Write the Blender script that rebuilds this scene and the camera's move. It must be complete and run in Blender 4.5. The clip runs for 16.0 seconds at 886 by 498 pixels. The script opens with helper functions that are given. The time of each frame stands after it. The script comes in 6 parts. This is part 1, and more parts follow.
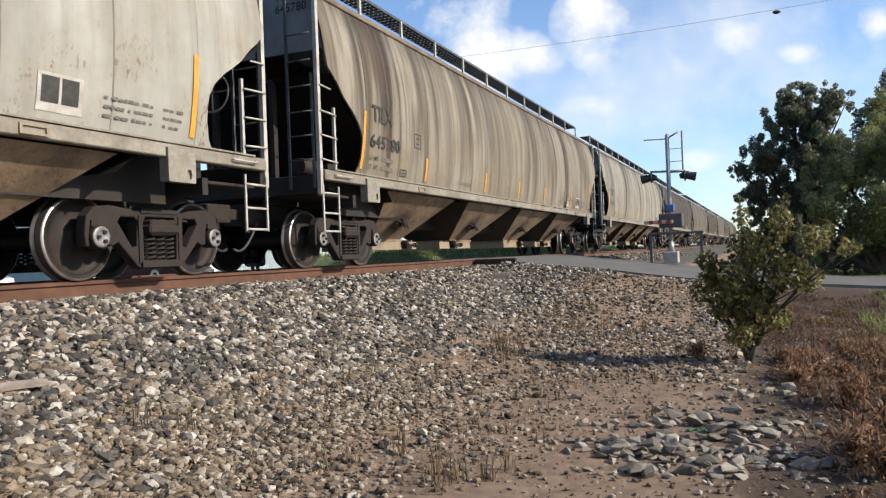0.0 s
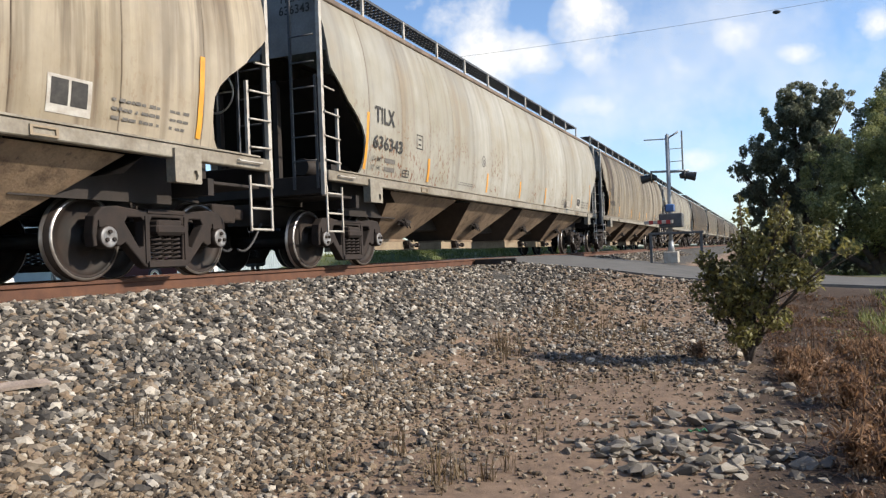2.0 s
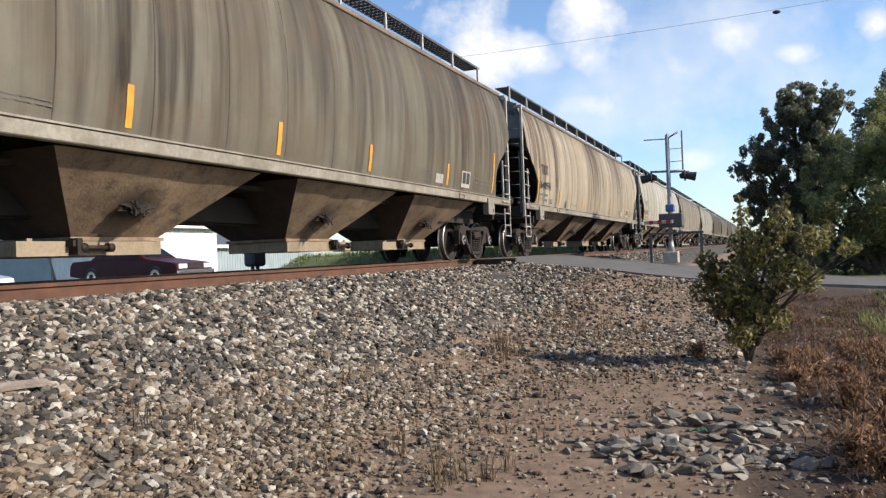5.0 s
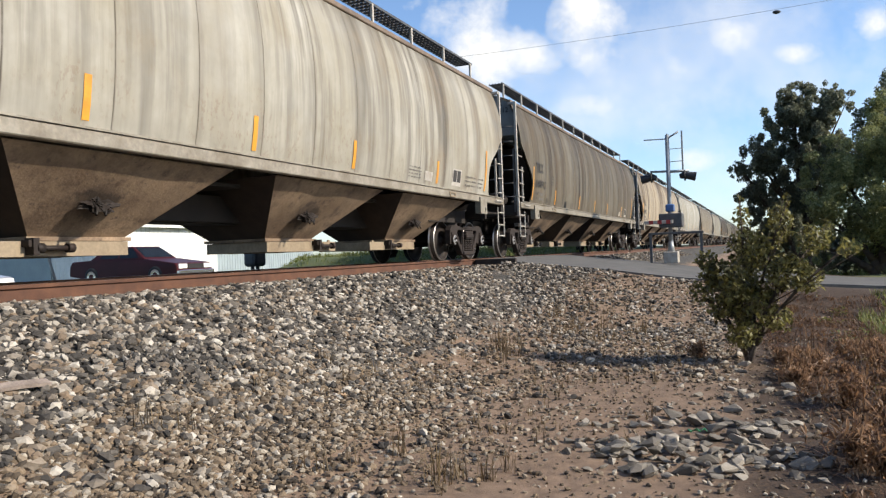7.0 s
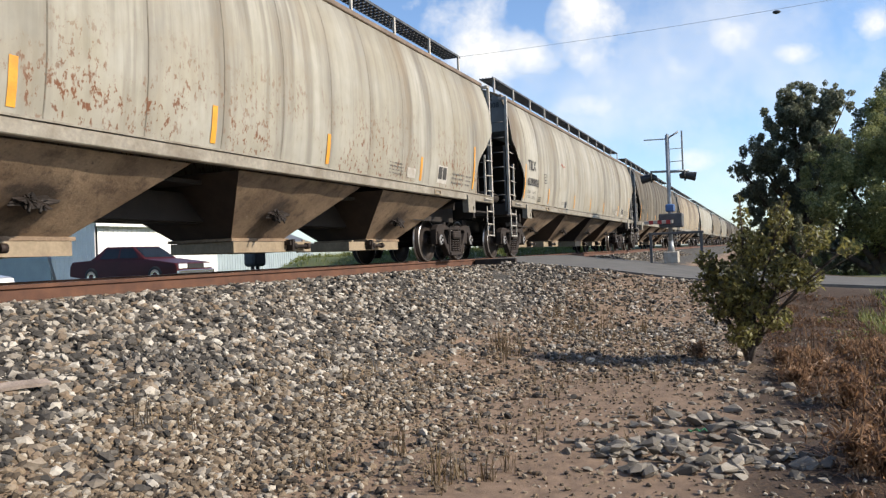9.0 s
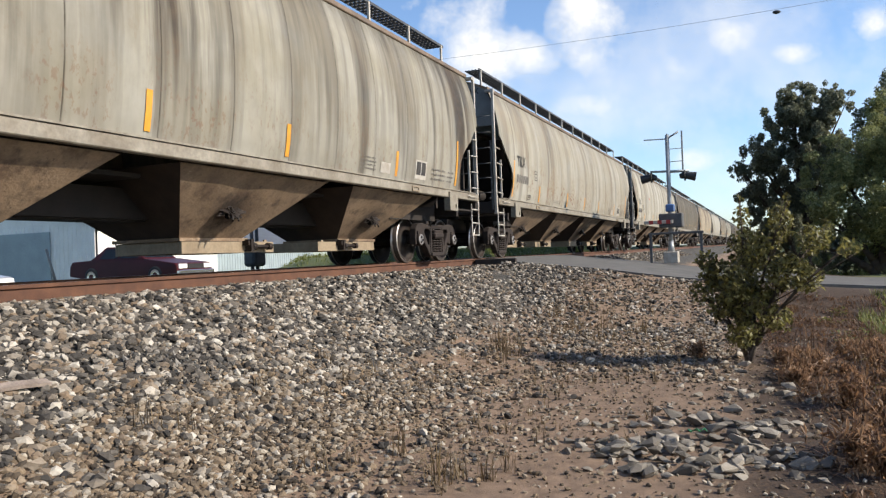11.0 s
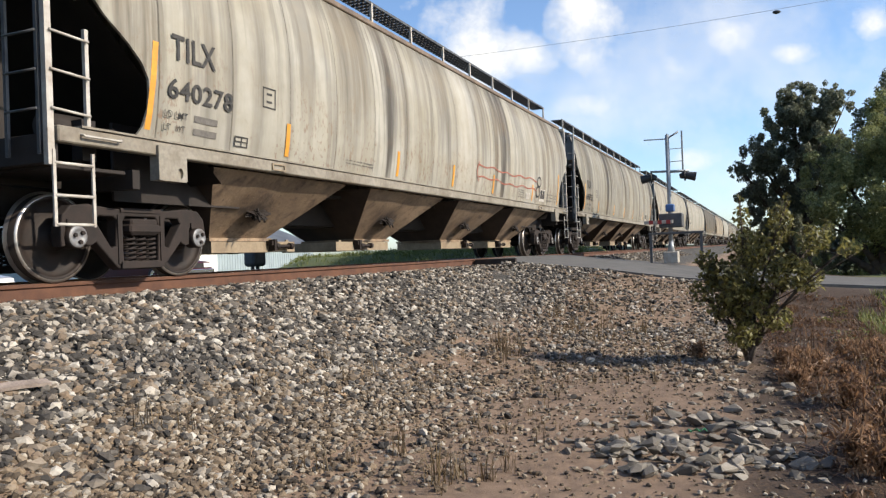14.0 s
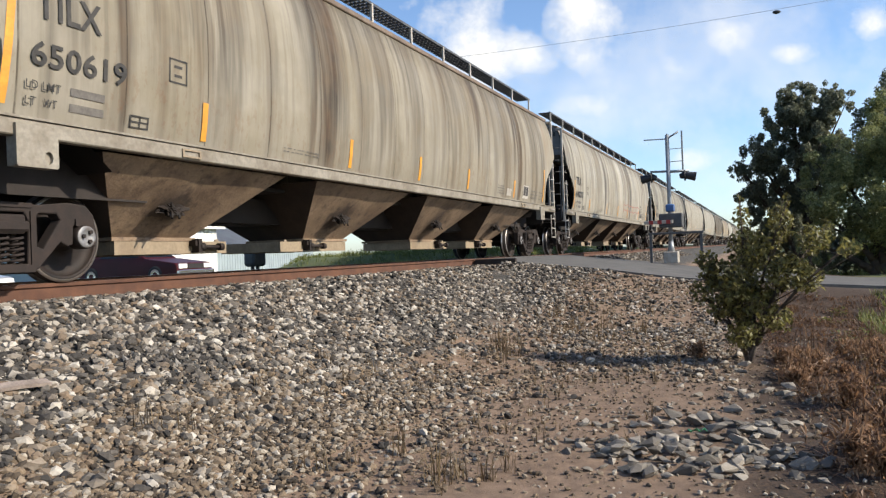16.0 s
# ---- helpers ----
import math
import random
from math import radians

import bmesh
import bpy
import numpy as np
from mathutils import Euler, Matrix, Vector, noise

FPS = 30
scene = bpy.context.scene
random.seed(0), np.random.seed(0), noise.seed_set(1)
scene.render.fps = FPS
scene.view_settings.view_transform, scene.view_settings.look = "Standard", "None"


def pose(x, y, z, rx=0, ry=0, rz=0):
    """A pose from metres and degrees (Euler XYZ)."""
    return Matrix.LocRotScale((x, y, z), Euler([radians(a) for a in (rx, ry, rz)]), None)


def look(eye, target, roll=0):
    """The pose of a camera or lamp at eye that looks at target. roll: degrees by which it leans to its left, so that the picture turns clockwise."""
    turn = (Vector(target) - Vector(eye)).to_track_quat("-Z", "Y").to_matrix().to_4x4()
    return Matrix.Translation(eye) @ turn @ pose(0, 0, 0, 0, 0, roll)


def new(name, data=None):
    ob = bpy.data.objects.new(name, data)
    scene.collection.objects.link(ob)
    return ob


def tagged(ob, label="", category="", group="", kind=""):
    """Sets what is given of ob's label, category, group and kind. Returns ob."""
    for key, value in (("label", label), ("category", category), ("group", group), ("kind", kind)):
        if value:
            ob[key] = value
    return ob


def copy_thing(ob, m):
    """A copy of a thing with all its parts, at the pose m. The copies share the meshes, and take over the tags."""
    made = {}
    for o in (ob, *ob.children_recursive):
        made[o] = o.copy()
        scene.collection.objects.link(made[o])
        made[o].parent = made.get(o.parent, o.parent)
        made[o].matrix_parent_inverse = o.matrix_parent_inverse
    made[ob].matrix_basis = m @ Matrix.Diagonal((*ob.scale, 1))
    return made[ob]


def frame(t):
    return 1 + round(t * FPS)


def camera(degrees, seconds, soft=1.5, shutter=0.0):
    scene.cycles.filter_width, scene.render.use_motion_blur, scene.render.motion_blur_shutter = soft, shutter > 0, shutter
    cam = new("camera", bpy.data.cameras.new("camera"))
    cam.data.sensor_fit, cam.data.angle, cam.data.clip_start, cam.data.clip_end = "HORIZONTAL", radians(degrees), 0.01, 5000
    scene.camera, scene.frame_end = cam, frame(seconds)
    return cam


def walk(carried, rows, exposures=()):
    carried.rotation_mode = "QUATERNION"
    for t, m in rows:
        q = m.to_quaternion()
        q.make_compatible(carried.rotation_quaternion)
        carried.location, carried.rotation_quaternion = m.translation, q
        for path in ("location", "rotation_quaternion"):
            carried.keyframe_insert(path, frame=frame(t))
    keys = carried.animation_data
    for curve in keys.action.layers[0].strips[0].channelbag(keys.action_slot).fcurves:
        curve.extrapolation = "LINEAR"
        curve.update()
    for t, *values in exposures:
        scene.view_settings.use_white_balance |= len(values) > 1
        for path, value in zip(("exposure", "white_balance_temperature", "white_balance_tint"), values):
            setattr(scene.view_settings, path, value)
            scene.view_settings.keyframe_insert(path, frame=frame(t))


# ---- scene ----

# ---- camera ----
cam = camera(60.6, 16.0, soft=1.3)
EYE = Vector((0.0, 0.0, 0.142))
AIM = Vector((0.92122, 0.38899, 0.00704))
VIEW = look(EYE, EYE + AIM, roll=-2.14)
walk(cam, [(0.0, VIEW), (16.0, VIEW)], exposures=[(0.0, 0.58), (16.0, 0.58)])

# ---- light ----
SUN_EL, SUN_AZ = 31.0, 175.0
world = bpy.data.worlds.new("sky")
scene.world = world
world.use_nodes = True
wn, wl = world.node_tree.nodes, world.node_tree.links
wn.clear()
sky_out = wn.new("ShaderNodeOutputWorld")
sky_bg = wn.new("ShaderNodeBackground")
sky_tex = wn.new("ShaderNodeTexSky")
sky_tex.sky_type = "NISHITA"
sky_tex.sun_disc = False
sky_tex.sun_elevation = radians(SUN_EL)
sky_tex.sun_rotation = radians(SUN_AZ)
sky_tex.air_density, sky_tex.dust_density, sky_tex.ozone_density = 0.85, 0.7, 3.4
sky_bg.inputs["Strength"].default_value = 0.15
wl.new(sky_tex.outputs["Color"], sky_bg.inputs["Color"])
wl.new(sky_bg.outputs["Background"], sky_out.inputs["Surface"])
sun = new("sun", bpy.data.lights.new("sun", "SUN"))
sun.data.energy, sun.data.angle, sun.data.color = 4.8, radians(0.55), (1.0, 0.90, 0.76)
a, e = radians(SUN_AZ), radians(SUN_EL)
SUN_DIR = Vector((math.sin(a) * math.cos(e), math.cos(a) * math.cos(e), math.sin(e)))
sun.matrix_world = look(SUN_DIR * 50, (0, 0, 0))

# ---- materials ----
def node(nt, kind, **values):
    n = nt.nodes.new(kind)
    for key, v in values.items():
        n.inputs[key].default_value = v
    return n


def mapped(nt, scale, where="Object", shift=(0, 0, 0)):
    tc = nt.nodes.new("ShaderNodeTexCoord")
    mp = nt.nodes.new("ShaderNodeMapping")
    mp.inputs["Scale"].default_value = scale
    mp.inputs["Location"].default_value = shift
    nt.links.new(tc.outputs[where], mp.inputs["Vector"])
    return mp.outputs["Vector"]


def noise_tex(nt, vec, scale, detail=4.0, rough=0.55):
    n = nt.nodes.new("ShaderNodeTexNoise")
    n.inputs["Scale"].default_value = scale
    n.inputs["Detail"].default_value = detail
    n.inputs["Roughness"].default_value = rough
    nt.links.new(vec, n.inputs["Vector"])
    return n.outputs["Fac"]


def ramp(nt, fac, stops):
    r = nt.nodes.new("ShaderNodeValToRGB")
    els = r.color_ramp.elements
    while len(els) < len(stops):
        els.new(0.5)
    for el, (pos, col) in zip(els, stops):
        el.position = pos
        el.color = (*col, 1) if len(col) == 3 else col
    nt.links.new(fac, r.inputs["Fac"])
    return r.outputs["Color"]


def grey(v):
    return (v, v, v)


def mix(nt, fac, c1, c2, mode="MIX"):
    m = nt.nodes.new("ShaderNodeMix")
    m.data_type, m.blend_type = "RGBA", mode
    for sock, v in ((m.inputs[0], fac), (m.inputs[6], c1), (m.inputs[7], c2)):
        if isinstance(v, (int, float)):
            sock.default_value = v
        elif isinstance(v, tuple):
            sock.default_value = (*v, 1)
        else:
            nt.links.new(v, sock)
    return m.outputs[2]


def maths(nt, op, x, y=0.0):
    m = nt.nodes.new("ShaderNodeMath")
    m.operation = op
    for sock, v in zip(m.inputs, (x, y)):
        if isinstance(v, (int, float)):
            sock.default_value = v
        else:
            nt.links.new(v, sock)
    return m.outputs[0]


def blank(name):
    m = bpy.data.materials.new(name)
    m.use_nodes = True
    nt = m.node_tree
    return m, nt, nt.nodes["Principled BSDF"]


def bump(nt, bsdf, height, strength=0.3, dist=0.01):
    b = nt.nodes.new("ShaderNodeBump")
    b.inputs["Strength"].default_value = strength
    b.inputs["Distance"].default_value = dist
    nt.links.new(height, b.inputs["Height"])
    nt.links.new(b.outputs["Normal"], bsdf.inputs["Normal"])


def surface(name, c1, c2, scale=6.0, rough=0.8, metal=0.0, fine=60.0, fine_amt=0.25, bump_s=0.2, bump_d=0.005, by_object=0.0):
    """Two colours blended by broad noise, a fine grain over them, and relief."""
    m, nt, b = blank(name)
    v = mapped(nt, (1, 1, 1))
    broad = noise_tex(nt, v, scale)
    grain = noise_tex(nt, v, fine, 3.0)
    col = mix(nt, ramp(nt, broad, [(0.32, grey(0)), (0.68, grey(1))]), c1, c2)
    col = mix(nt, fine_amt, col, ramp(nt, grain, [(0.3, grey(0.25)), (0.7, grey(1.0))]), "MULTIPLY")
    if by_object:
        oi = nt.nodes.new("ShaderNodeObjectInfo")
        col = mix(nt, by_object, col, ramp(nt, oi.outputs["Random"], [(0, grey(0.35)), (1, grey(1.0))]), "MULTIPLY")
    nt.links.new(col, b.inputs["Base Color"])
    b.inputs["Roughness"].default_value = rough
    b.inputs["Metallic"].default_value = metal
    if bump_s:
        bump(nt, b, grain, bump_s, bump_d)
    return m


def plain(name, col, rough=0.6, metal=0.0):
    return surface(name, col, tuple(c * 0.8 for c in col), 3.0, rough, metal, 40.0, 0.12, 0.05)


def wagon_paint(name, base, soot, amount, rust, shift, spread=0.10):
    """Weathered cream paint: separate sooty runs of uneven length from the roof edge, dirty weld seams, panel tones, rust flecks."""
    m, nt, b = blank(name)
    pos = nt.nodes.new("ShaderNodeSeparateXYZ")
    nt.links.new(mapped(nt, (1, 1, 1)), pos.inputs["Vector"])

    def span(val, lo, hi, a=0.0, c=1.0):
        r = nt.nodes.new("ShaderNodeMapRange")
        r.inputs["From Min"].default_value, r.inputs["From Max"].default_value = lo, hi
        r.inputs["To Min"].default_value, r.inputs["To Max"].default_value = a, c
        nt.links.new(val, r.inputs["Value"])
        return r.outputs[0]
    height = span(pos.outputs["Z"], 1.45, 4.2)
    broad_runs = noise_tex(nt, mapped(nt, (1.0, 0.0, 0.045), shift=(shift, 0, 0)), 1.15, 6.0, 0.68)
    thin_runs = noise_tex(nt, mapped(nt, (1.0, 0.0, 0.06), shift=(shift * 2, 0, 0)), 5.5, 4.0, 0.6)
    reach = noise_tex(nt, mapped(nt, (1.0, 0.0, 0.0), shift=(shift * 1.3, 0, 0)), 2.6, 2.0, 0.5)
    zone_n = noise_tex(nt, mapped(nt, (1.0, 0.0, 0.06), shift=(shift * 3, 0, 0)), 0.33, 3.0, 0.55)
    cloud = noise_tex(nt, mapped(nt, (1, 1, 1), shift=(shift, 3, 1)), 1.1, 6.0, 0.6)
    mottle = noise_tex(nt, mapped(nt, (1, 1, 0.5), shift=(shift, 7, 2)), 7.0, 5.0, 0.65)
    fleck = noise_tex(nt, mapped(nt, (1, 1, 0.55), shift=(shift, 0, 0)), 15.0, 4.0, 0.7)
    col = mix(nt, ramp(nt, cloud, [(0.32, grey(0)), (0.68, grey(1))]), base, tuple(c * k for c, k in zip(base, (0.80, 0.775, 0.70))))
    # each panel between the seams has faded in its own way
    seam_x = maths(nt, "ADD", maths(nt, "DIVIDE", pos.outputs["X"], 1.22857), 40.0)
    panel = nt.nodes.new("ShaderNodeTexWhiteNoise")
    panel.noise_dimensions = "1D"
    nt.links.new(maths(nt, "ADD", maths(nt, "FLOOR", seam_x), shift), panel.inputs["W"])
    col = mix(nt, 0.6, col, ramp(nt, panel.outputs["Value"], [(0, (0.76, 0.74, 0.70)), (1, grey(1.0))]), "MULTIPLY")
    # long runs: dark at the roof edge, fading out at their own height
    zone = ramp(nt, zone_n, [(0.36, grey(spread)), (0.48, grey(max(0.55, spread))), (0.56, grey(1))])
    low_end = maths(nt, "SUBTRACT", height, span(reach, 0.35, 0.65, 0.62, -0.60))
    fade = maths(nt, "MINIMUM", maths(nt, "MAXIMUM", maths(nt, "MULTIPLY", low_end, 2.2), 0.16), 1.0)
    lane = maths(nt, "MULTIPLY", zone, ramp(nt, broad_runs, [(0.42, grey(0)), (0.48, grey(0.5)), (0.57, grey(1))]))
    lane = maths(nt, "MULTIPLY", maths(nt, "MULTIPLY", lane, fade), amount)
    tone = mix(nt, ramp(nt, cloud, [(0.40, grey(0)), (0.60, grey(1))]), soot, tuple(c * k for c, k in zip(soot, (2.3, 1.9, 1.5))))
    col = mix(nt, lane, col, tone)
    fine = maths(nt, "MULTIPLY", ramp(nt, thin_runs, [(0.50, grey(0)), (0.60, grey(1))]), maths(nt, "MULTIPLY", maths(nt, "ADD", zone, 0.2), 0.6 * amount))
    col = mix(nt, maths(nt, "MULTIPLY", fine, span(height, 0.0, 1.0, 0.35, 1.0)), col, tuple(c * 1.6 for c in soot))
    # grime under the roof edge and in the weld seams
    top = maths(nt, "MULTIPLY", span(pos.outputs["Z"], 3.72, 4.16), span(mottle, 0.35, 0.65, 0.25, 0.9))
    col = mix(nt, maths(nt, "MULTIPLY", top, 0.65 * amount), col, soot)
    off = maths(nt, "ABSOLUTE", maths(nt, "SUBTRACT", maths(nt, "FRACT", maths(nt, "ADD", seam_x, 0.5)), 0.5))
    line = maths(nt, "MULTIPLY", ramp(nt, off, [(0.004, grey(1)), (0.011, grey(0))]), span(mottle, 0.32, 0.55, 0.3, 0.85))
    col = mix(nt, line, col, tuple(c * 1.2 for c in soot))
    bleed = maths(nt, "MULTIPLY", ramp(nt, off, [(0.0, grey(0.4)), (0.09, grey(0))]), span(broad_runs, 0.40, 0.6, 0.0, 1.0))
    col = mix(nt, maths(nt, "MULTIPLY", bleed, amount), col, tuple(c * 2.0 for c in soot))
    # rust flecks and scabs low on the side, rusty stain, fine dirt, darker mottling towards the bottom edge
    low = span(pos.outputs["Z"], 2.9, 1.9)
    spots = maths(nt, "MULTIPLY", ramp(nt, fleck, [(0.545, grey(0)), (0.60, grey(1))]), ramp(nt, cloud, [(0.44, grey(0)), (0.56, grey(1))]))
    spots = maths(nt, "MULTIPLY", maths(nt, "MULTIPLY", spots, low), rust)
    col = mix(nt, spots, col, (0.14, 0.06, 0.03))
    stain = maths(nt, "MULTIPLY", ramp(nt, zone_n, [(0.30, grey(1)), (0.42, grey(0))]), ramp(nt, thin_runs, [(0.42, grey(0)), (0.62, grey(0.28))]))
    col = mix(nt, maths(nt, "MULTIPLY", stain, amount), col, (0.26, 0.155, 0.075))
    col = mix(nt, 0.30, col, ramp(nt, mottle, [(0.30, grey(0.55)), (0.62, grey(1.0))]), "MULTIPLY")
    low_tone = maths(nt, "MULTIPLY", span(pos.outputs["Z"], 1.75, 1.46), span(mottle, 0.38, 0.66, 0.0, 0.55))
    col = mix(nt, low_tone, col, tuple(c * 0.42 for c in base))
    nt.links.new(col, b.inputs["Base Color"])
    nt.links.new(span(mottle, 0.3, 0.7, 0.55, 0.8), b.inputs["Roughness"])
    b.inputs["Specular IOR Level"].default_value = 0.2
    bump(nt, b, mix(nt, 0.3, noise_tex(nt, mapped(nt, (1, 1, 1), shift=(shift, 0, 0)), 1.9, 2.0), fleck), 0.16, 0.035)
    return m


def hopper_paint():
    """Tan grimy hopper plates: dust, dents, scrapes, dark splashes low down and a greasy patch round the bracket."""
    m, nt, b = blank("grimy_hopper_paint")
    v = mapped(nt, (1, 1, 1))
    oi = nt.nodes.new("ShaderNodeObjectInfo")
    va = nt.nodes.new("ShaderNodeVectorMath")
    va.operation = "ADD"
    nt.links.new(v, va.inputs[0])
    sc = nt.nodes.new("ShaderNodeVectorMath")
    sc.operation = "SCALE"
    sc.inputs[0].default_value = (37, 13, 25)
    nt.links.new(oi.outputs["Random"], sc.inputs["Scale"])
    nt.links.new(sc.outputs[0], va.inputs[1])
    w = va.outputs[0]
    broad, mid, fine = noise_tex(nt, w, 1.4, 4.0), noise_tex(nt, w, 4.5, 6.0, 0.68), noise_tex(nt, w, 30.0, 4.0)
    scrape = noise_tex(nt, w, 11.0, 5.0, 0.7)
    col = mix(nt, ramp(nt, broad, [(0.35, grey(0)), (0.65, grey(1))]), (0.295, 0.208, 0.133), (0.160, 0.107, 0.067))
    col = mix(nt, ramp(nt, mid, [(0.50, grey(0)), (0.68, grey(0.85))]), col, (0.085, 0.055, 0.036))
    col = mix(nt, ramp(nt, scrape, [(0.60, grey(0)), (0.68, grey(0.7))]), col, (0.06, 0.04, 0.03))
    col = mix(nt, ramp(nt, scrape, [(0.28, grey(0.55)), (0.36, grey(0))]), col, (0.38, 0.31, 0.22))
    col = mix(nt, 0.4, col, ramp(nt, fine, [(0.3, grey(0.4)), (0.7, grey(1.0))]), "MULTIPLY")
    d = nt.nodes.new("ShaderNodeVectorMath")
    d.operation = "DISTANCE"
    d.inputs[1].default_value = (-0.12, -0.92, 0.80)
    nt.links.new(v, d.inputs[0])
    near = maths(nt, "ADD", d.outputs["Value"], maths(nt, "MULTIPLY", maths(nt, "SUBTRACT", mid, 0.5), 1.0))
    col = mix(nt, ramp(nt, near, [(0.16, grey(0.9)), (0.42, grey(0))]), col, (0.030, 0.020, 0.015))
    nt.links.new(col, b.inputs["Base Color"])
    b.inputs["Roughness"].default_value = 0.75
    bump(nt, b, mix(nt, 0.6, fine, broad), 0.5, 0.03)
    return m


def leafy(name, dark, light, rough=0.55):
    m, nt, b = blank(name)
    g = nt.nodes.new("ShaderNodeNewGeometry")
    broad = noise_tex(nt, mapped(nt, (1, 1, 1)), 1.3, 2.0)
    f = maths(nt, "ADD", maths(nt, "MULTIPLY", g.outputs["Random Per Island"], 0.65), maths(nt, "MULTIPLY", broad, 0.35))
    nt.links.new(ramp(nt, f, [(0.15, dark), (0.85, light)]), b.inputs["Base Color"])
    b.inputs["Roughness"].default_value = rough
    b.inputs["Transmission Weight"].default_value = 0.0
    tr = nt.nodes.new("ShaderNodeBsdfTranslucent")
    nt.links.new(ramp(nt, f, [(0.15, tuple(c * 1.2 for c in dark)), (0.85, tuple(c * 1.3 for c in light))]), tr.inputs["Color"])
    ms = nt.nodes.new("ShaderNodeMixShader")
    ms.inputs[0].default_value = 0.38
    out = nt.nodes["Material Output"]
    nt.links.new(b.outputs[0], ms.inputs[1])
    nt.links.new(tr.outputs[0], ms.inputs[2])
    nt.links.new(ms.outputs[0], out.inputs["Surface"])
    return m


def stony(name, stops, by="island", rough=0.9):
    m, nt, b = blank(name)
    if by == "island":
        f = nt.nodes.new("ShaderNodeNewGeometry").outputs["Random Per Island"]
    else:
        f = nt.nodes.new("ShaderNodeObjectInfo").outputs["Random"]
    v = mapped(nt, (1, 1, 1))
    grain = noise_tex(nt, v, 45.0, 4.0)
    blotch = noise_tex(nt, v, 9.0, 3.0)
    col = ramp(nt, f, stops)
    col = mix(nt, 0.45, col, ramp(nt, grain, [(0.3, grey(0.35)), (0.7, grey(1.0))]), "MULTIPLY")
    col = mix(nt, 0.35, col, ramp(nt, blotch, [(0.35, (0.55, 0.47, 0.38)), (0.65, grey(1.0))]), "MULTIPLY")
    nt.links.new(col, b.inputs["Base Color"])
    b.inputs["Roughness"].default_value = rough
    bump(nt, b, grain, 0.4, 0.006)
    return m


def ground_mat():
    """Sandy dirt by the toe of the bank, coarse grit on the bank darkened for the shade between its stones, dry rusty
    litter and grass away from the track.
    """
    m, nt, b = blank("ground_soil")
    v = mapped(nt, (1, 1, 1))
    pos = nt.nodes.new("ShaderNodeSeparateXYZ")
    nt.links.new(v, pos.inputs["Vector"])
    big = noise_tex(nt, v, 0.9, 4.0)
    mid = noise_tex(nt, v, 7.0, 5.0, 0.65)
    fine = noise_tex(nt, v, 55.0, 4.0, 0.7)
    sand = mix(nt, ramp(nt, mid, [(0.35, grey(0)), (0.65, grey(1))]), (0.222, 0.150, 0.098), (0.128, 0.085, 0.056))
    # grit is near-black so that gaps between ballast stones look shaded
    grit = mix(nt, ramp(nt, fine, [(0.38, grey(0)), (0.62, grey(1))]), (0.018, 0.016, 0.014), (0.065, 0.059, 0.050))
    litter = mix(nt, ramp(nt, fine, [(0.35, grey(0)), (0.65, grey(1))]), (0.016, 0.010, 0.006), (0.075, 0.043, 0.023))
    grass = mix(nt, ramp(nt, mid, [(0.3, grey(0)), (0.7, grey(1))]), (0.056, 0.080, 0.020), (0.128, 0.136, 0.048))
    wob = maths(nt, "MULTIPLY", maths(nt, "SUBTRACT", big, 0.5), 1.6)
    yy = maths(nt, "ADD", pos.outputs["Y"], wob)

    def step(val, lo, hi):
        r = nt.nodes.new("ShaderNodeMapRange")
        r.interpolation_type = "SMOOTHSTEP"
        r.inputs["From Min"].default_value, r.inputs["From Max"].default_value = lo, hi
        nt.links.new(val, r.inputs["Value"])
        return r.outputs[0]
    col = mix(nt, step(yy, 3.6, 4.4), sand, grit)
    side = maths(nt, "ADD", maths(nt, "SUBTRACT", maths(nt, "MULTIPLY", pos.outputs["X"], 0.03), pos.outputs["Y"]), wob)
    col = mix(nt, step(side, -0.35, 0.30), col, litter)
    col = mix(nt, step(side, 2.6, 4.2), col, grass)
    col = mix(nt, step(yy, 10.6, 11.6), col, grass)
    nt.links.new(col, b.inputs["Base Color"])
    b.inputs["Roughness"].default_value = 0.95
    bump(nt, b, mix(nt, 0.5, mid, fine), 0.6, 0.03)
    return m


M_GROUND = ground_mat()
M_BALLAST = stony("ballast_stone", [(0.0, (0.020, 0.018, 0.016)), (0.25, (0.069, 0.061, 0.052)), (0.50, (0.152, 0.136, 0.115)), (0.66, (0.19, 0.135, 0.086)), (0.80, (0.290, 0.260, 0.215)), (1.0, (0.51, 0.47, 0.405))])
M_GRAVEL = stony("sandy_gravel", [(0.0, (0.036, 0.027, 0.019)), (0.3, (0.115, 0.086, 0.056)), (0.6, (0.226, 0.166, 0.106)), (0.84, (0.25, 0.212, 0.162)), (1.0, (0.45, 0.405, 0.33))])
M_STONE = stony("loose_stone", [(0.0, (0.026, 0.025, 0.023)), (0.4, (0.117, 0.111, 0.102)), (0.8, (0.146, 0.117, 0.088)), (1.0, (0.292, 0.280, 0.257))], by="object")
M_ROCK = stony("broken_rock", [(0.0, (0.10, 0.088, 0.072)), (0.5, (0.235, 0.21, 0.172)), (1.0, (0.41, 0.37, 0.305))], by="object")
M_RAIL = surface("rusty_rail", (0.118, 0.050, 0.025), (0.070, 0.029, 0.016), 5.0, 0.85, 0.0, 70.0, 0.4)
M_TREAD = surface("worn_rail_top", (0.30, 0.24, 0.20), (0.18, 0.12, 0.09), 4.0, 0.45, 0.7, 50.0, 0.2)
M_ROAD = surface("worn_asphalt", (0.127, 0.122, 0.113), (0.089, 0.087, 0.082), 1.4, 0.9, 0.0, 80.0, 0.35, 0.3)
